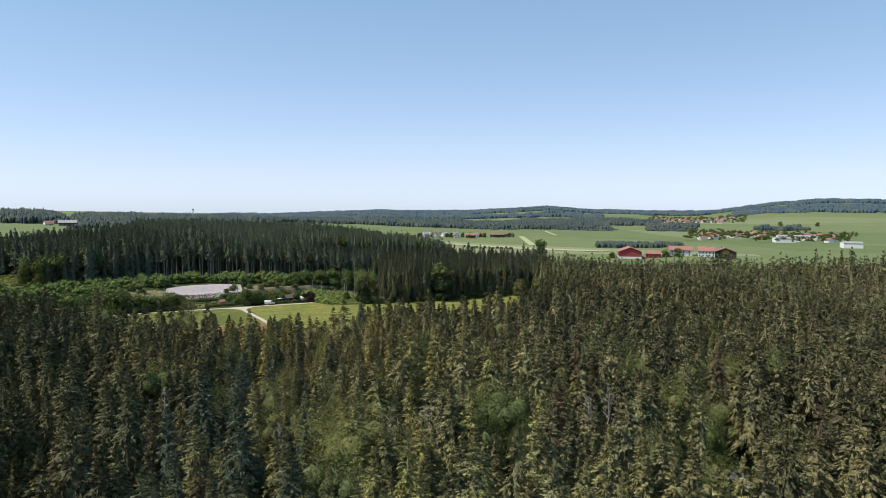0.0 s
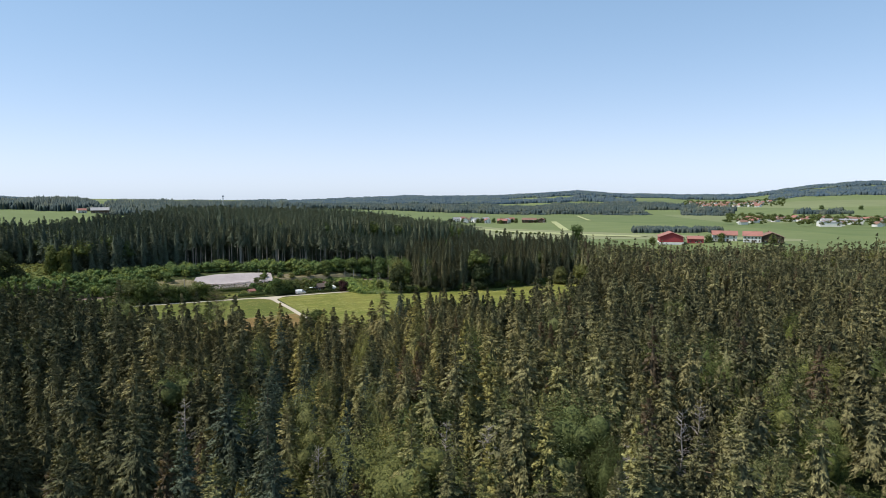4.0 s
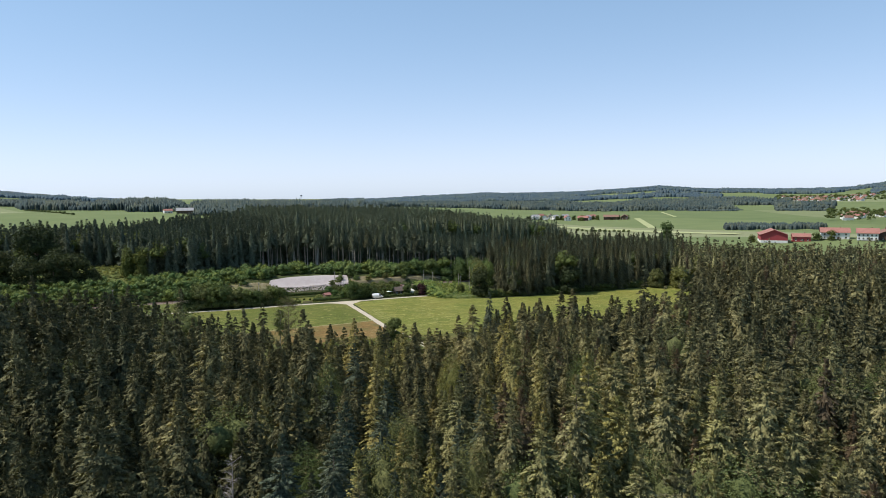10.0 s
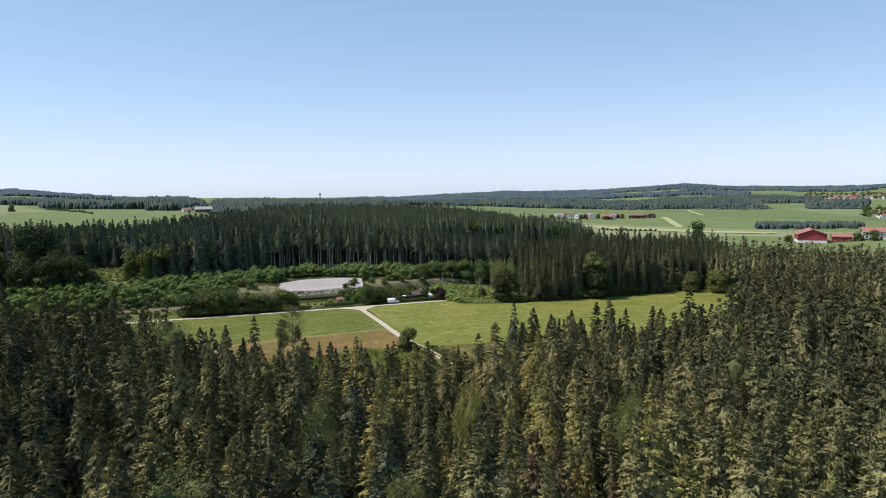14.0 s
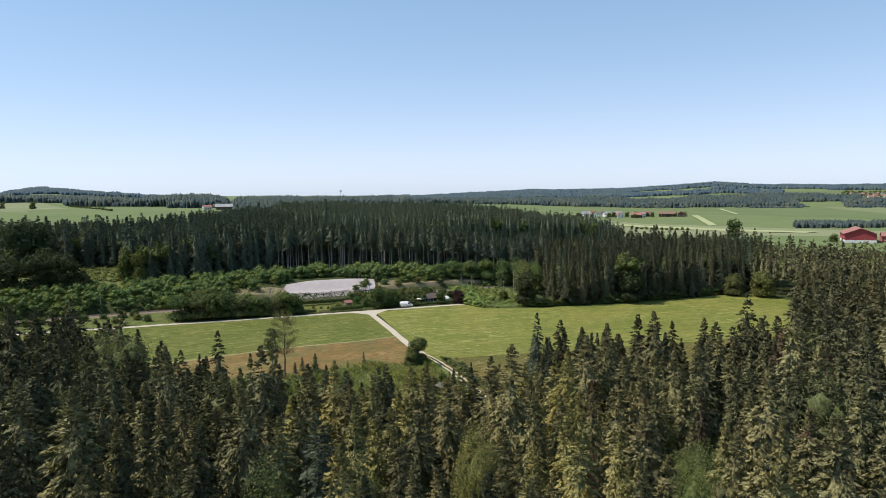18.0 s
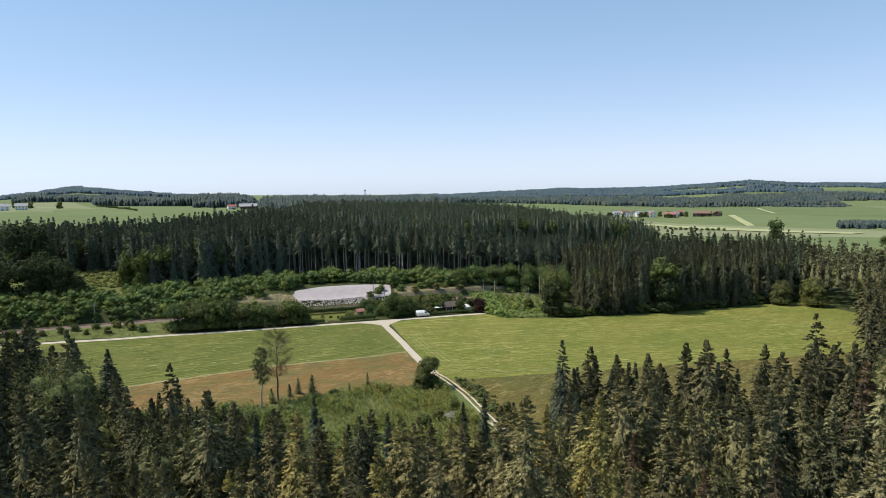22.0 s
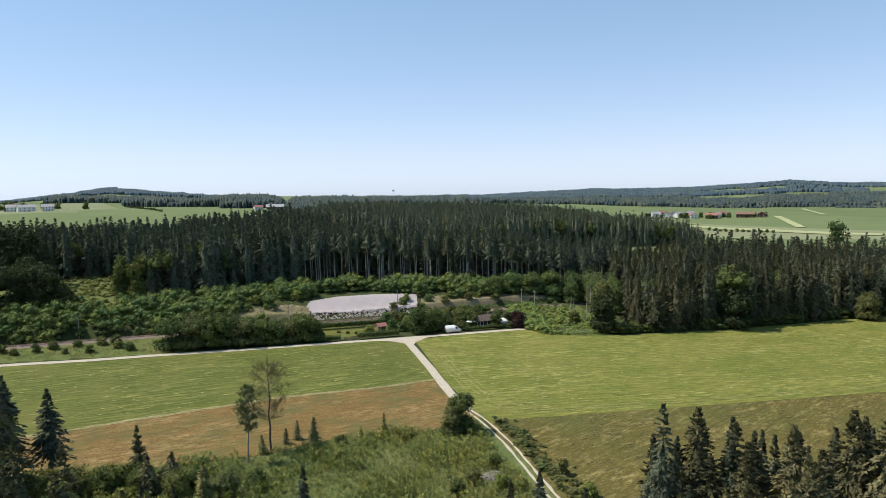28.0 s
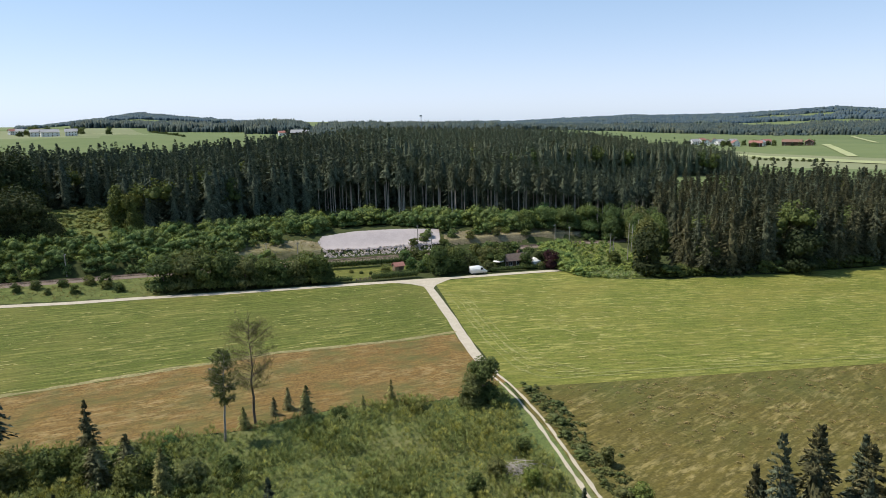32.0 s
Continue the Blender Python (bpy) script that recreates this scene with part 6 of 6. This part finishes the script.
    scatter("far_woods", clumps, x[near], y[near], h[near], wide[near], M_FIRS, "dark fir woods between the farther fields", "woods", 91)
    scatter("far_woods", clumps, x[~near], y[~near], h[~near], wide[~near], M_FAR, "distant woods on the hills in a hazy blue tint", "woods", 92)


far_woods()

# pale strips and bands in the fields
ribbon("field_strip", [(626, 850), (508, 598)], 11, M_PALE_FIELD, 0.7, "pale mown strip across a green field", "field", 15, 1.0)
ribbon("field_strip", [(840, 1117), (709, 854)], 7, M_PALE_FIELD, 0.8, "narrow pale strip in a green field", "field", 15, 1.0)
ribbon("field_band", [(380, 700), (415, 655), (448, 590), (478, 500), (520, 420)], 30, M_PALE_FIELD, 0.7, "broad pale hay field below the village", "field", 12, 1.5)
ribbon("field_path", [(-640, 1000), (-500, 900), (-400, 800), (-300, 740)], 5, M_PALE_FIELD, 0.6, "pale farm path over the hill meadow", "path", 12, 0.5)

# farms and villages
gable_house("barn", 392, 206, 57, 26, 21, 7.0, 4.0, M_BARN, M_ROOF_RED, "large red boarded barn on a white base", "barn", 1.0, 0, 0, (2.2, M_WALL), "", True, False)
gable_house("barn_annex", 411, 194, -35, 14, 10, 4.0, 2.5, M_BARN, M_ROOF_RED, "low annex with a red tiled roof", "barn", 0.6, 1, 3)
gable_house("farmhouse", 436, 184, -38, 21, 12, 6.0, 3.4, M_WALL, M_ROOF_RED, "white farmhouse with a long red roof", "house", 1.0, 2, 4)
gable_house("farmhouse", 450, 164, -44, 15, 13, 6.0, 3.5, M_WALL, M_ROOF_RED, "white farmhouse with a broad red gable roof", "house", 1.0, 2, 5)
gable_house("farm_building", 474, 166, 50, 24, 20, 5.0, 4.0, M_DARKWOOD, M_ROOF_BROWN, "brown timber farm building with a tiled roof", "farm building", 1.0, 1, 3)
vill = [(432, 872, 10, 12, 10, 0), (448, 862, 60, 13, 10, 1), (470, 868, 20, 12, 11, 2), (486, 850, 80, 14, 10, 3), (500, 890, 15, 13, 10, 0), (515, 845, -30, 18, 14, 4), (535, 868, 40, 12, 10, 2), (552, 885, 5, 12, 10, 3), (575, 852, -32, 27, 14, 5), (596, 842, 60, 16, 12, 4), (455, 900, 30, 12, 10, 3), (478, 905, 70, 13, 10, 1)]
styles = [(M_WALL, M_ROOF_GREY, "white village house with a grey roof"), (M_WALL, M_ROOF_BROWN, "white village house with a brown roof"), (M_WALL, M_ROOF_GREY, "pale village house with a grey roof"),
          (M_WALL, M_ROOF_RED, "white village house with a red roof"), (M_DARKWOOD, M_ROOF_RED, "timber farmhouse with a red brown roof"), (M_DARKWOOD, M_ROOF_BROWN, "long dark barn with a brown roof")]
for x, y, r, L, W, s in vill:
    gable_house("village_house", x, y, r, L, W, 5.6, 3.4, styles[s][0], styles[s][1], styles[s][2], "house", 0.8, 2, 3, None, "village houses")
for k, (x, y, r, L, W, s) in enumerate([(-508, 780, 25, 22, 13, 0), (-478, 752, 35, 26, 14, 2), (-492, 792, -50, 16, 12, 0), (-455, 762, 25, 18, 12, 0), (-585, 880, 10, 14, 11, 0), (-610, 905, 50, 14, 11, 3), (-545, 850, 30, 16, 12, 1)]):
    gable_house("hill_house", x, y, r, L * 0.8, W * 0.8, 6.0, 3.2, styles[s][0], styles[s][1], "white two storey house with a grey roof on the hill", "house", 0.8, 2, 4, None, "houses on the hill")
gable_house("hill_farm", -160, 800, 5, 23, 12, 5.0, 3.5, M_DARKWOOD, M_ROOF_GREY, "long farm with a grey roof above the wood", "farm", 1.2, 1, 6)
gable_house("hill_farm_shed", -186, 812, 25, 12, 8, 4.0, 2.5, M_WALL, M_ROOF_RED, "small farm building with a red roof", "shed", 0.6, 1, 3)
proto = gable_house("town_house", 1640, 1380, 10, 15, 12, 6, 4.5, M_WALL, M_ROOF_RED, "small white town house with a red roof", "house", 0.8, 0, 0, None, "town houses", False, False)
proto2 = gable_house("town_house", 1600, 1400, 60, 16, 12, 6, 4.0, M_WALL, M_ROOF_BROWN, "small pale town house with a brown roof", "house", 0.8, 0, 0, None, "town houses", False, False)
g = np.random.default_rng(95)
for k in range(130):
    if k < 80:
        bb, r = radians(g.uniform(40.5, 46.5)), g.uniform(2150, 2750)
    else:
        bb, r = radians(g.uniform(45, 55)), g.uniform(1180, 1500)
    x, y = CX + r * math.sin(bb), CY + r * math.cos(bb)
    copy_thing(proto2 if k % 3 else proto, Matrix.LocRotScale((x, y, float(land(x, y)) - 0.2), Euler((0, 0, g.uniform(0, 3.1))), (0.8, 0.8, 0.75)))
g = np.random.default_rng(96)
bb = np.radians(np.concatenate([g.uniform(40, 47.5, 240), g.uniform(44, 56, 260)]))
rt = np.concatenate([g.uniform(2100, 2800, 240), g.uniform(1120, 1560, 260)])
scatter("town_trees", round_v, CX + rt * np.sin(bb), CY + rt * np.cos(bb), g.uniform(7, 13, 500), g.uniform(1.1, 1.7, 500), M_LEAF_DARK, "dark green garden trees between the town houses", "trees", 97)
for x, y, r, L in ((985, 520, -40, 60), (900, 470, -35, 30), (1240, 1130, -40, 40), (870, 330, -40, 24)):
    gable_house("factory_hall", x, y, r, L, 24, 7, 2, M_WALL, M_ROOF_GREY, "long white hall with a flat pale roof", "hall", 0.5, 0, 0, None, "", False, False)

# single trees in the fields
for k, (x, y, h, w) in enumerate([(343, 292, 19, 15), (-410, 772, 12, 11), (-515, 905, 12, 10), (-533, 915, 10, 8), (-490, 850, 12, 10), (-478, 842, 11, 10), (-535, 860, 14, 12), (-595, 930, 14, 14), (-575, 905, 15, 14), (606, 850, 9, 10), (520, 860, 11, 10), (505, 862, 10, 9), (470, 855, 9, 8), (545, 848, 10, 9),
                                (420, 186, 8, 9), (427, 178, 9, 8), (460, 150, 9, 10), (404, 226, 7, 8), (376, 212, 7, 8), (1500, 1010, 12, 14), (1540, 930, 12, 14), (1440, 900, 12, 14)]):
    leafy("field_tree", x, y, h, w, 800 + k, M_LEAF_DARK, "lone dark green broadleaved tree standing in open fields", "tree", 420, 0.035 * h + 0.1, "field trees")
for k in range(12):
    f = k / 11
    x, y = 394 + 46 * f, 606 - 62 * f
    leafy("hedgerow_bush", x, y, 4.5 - (k * 7 % 5) * 0.5, 5, 840 + k, M_LEAF_DARK, "small dark bush in a field hedgerow", "shrub", 160, 0.35, "field hedgerow", False)
for k in range(14):
    f = k / 13
    x, y = -430 + 140 * f, 975 - 270 * f
    leafy("hedgerow_bush", x, y, 2.5 + (k * 5 % 4) * 0.6, 6, 860 + k, M_LEAF_DARK, "small dark bush along a hill meadow hedge", "shrub", 140, 0.35, "hill hedgerow", False)

g = np.random.default_rng(99)
for k, (x, y, r, L, W, st) in enumerate(vill + [(-520, 800, 0, 0, 0, 0), (-540, 820, 0, 0, 0, 0), (-505, 810, 0, 0, 0, 0), (-560, 830, 0, 0, 0, 0), (-530, 790, 0, 0, 0, 0), (-585, 880, 0, 0, 0, 0), (-610, 905, 0, 0, 0, 0)]):
    for _ in range(2):
        a, q = g.uniform(0, 6.28), g.uniform(9, 16)
        leafy("garden_tree", x + q * math.cos(a), y + q * math.sin(a), g.uniform(5, 9), g.uniform(5, 9), int(g.integers(2000, 9000)), M_LEAF_DARK if k % 2 else M_OAK, "dark green garden tree between village houses", "tree", 220, 0.42, "village garden trees")

# lattice mast above the wood
mast = tagged(new("radio_mast"), "grey steel lattice radio mast above the wood", "mast")
mx, my = 8.0, 660.0
mast.matrix_basis = Matrix.Translation((mx, my, float(land(mx, my))))
mh = 41.5 - float(land(mx, my))
for sx2 in (-1, 1):
    for sy2 in (-1, 1):
        part("leg", bm_mesh("leg", box_bm([(sx2 * 0.7, sy2 * 0.7, mh / 2, 0.22, 0.22, mh)]), M_STEEL), mast)
for k in range(8):
    part("brace", bm_mesh("brace", box_bm([(0, 0, mh * (0.35 + 0.08 * k), 1.6, 1.6, 0.15)]), M_STEEL), mast)
part("antenna_platform", bm_mesh("antenna_platform", box_bm([(0, 0, mh - 1.2, 3.4, 3.4, 0.4), (0, 0, mh - 0.2, 2.6, 2.6, 1.4)]), M_STEEL), mast)
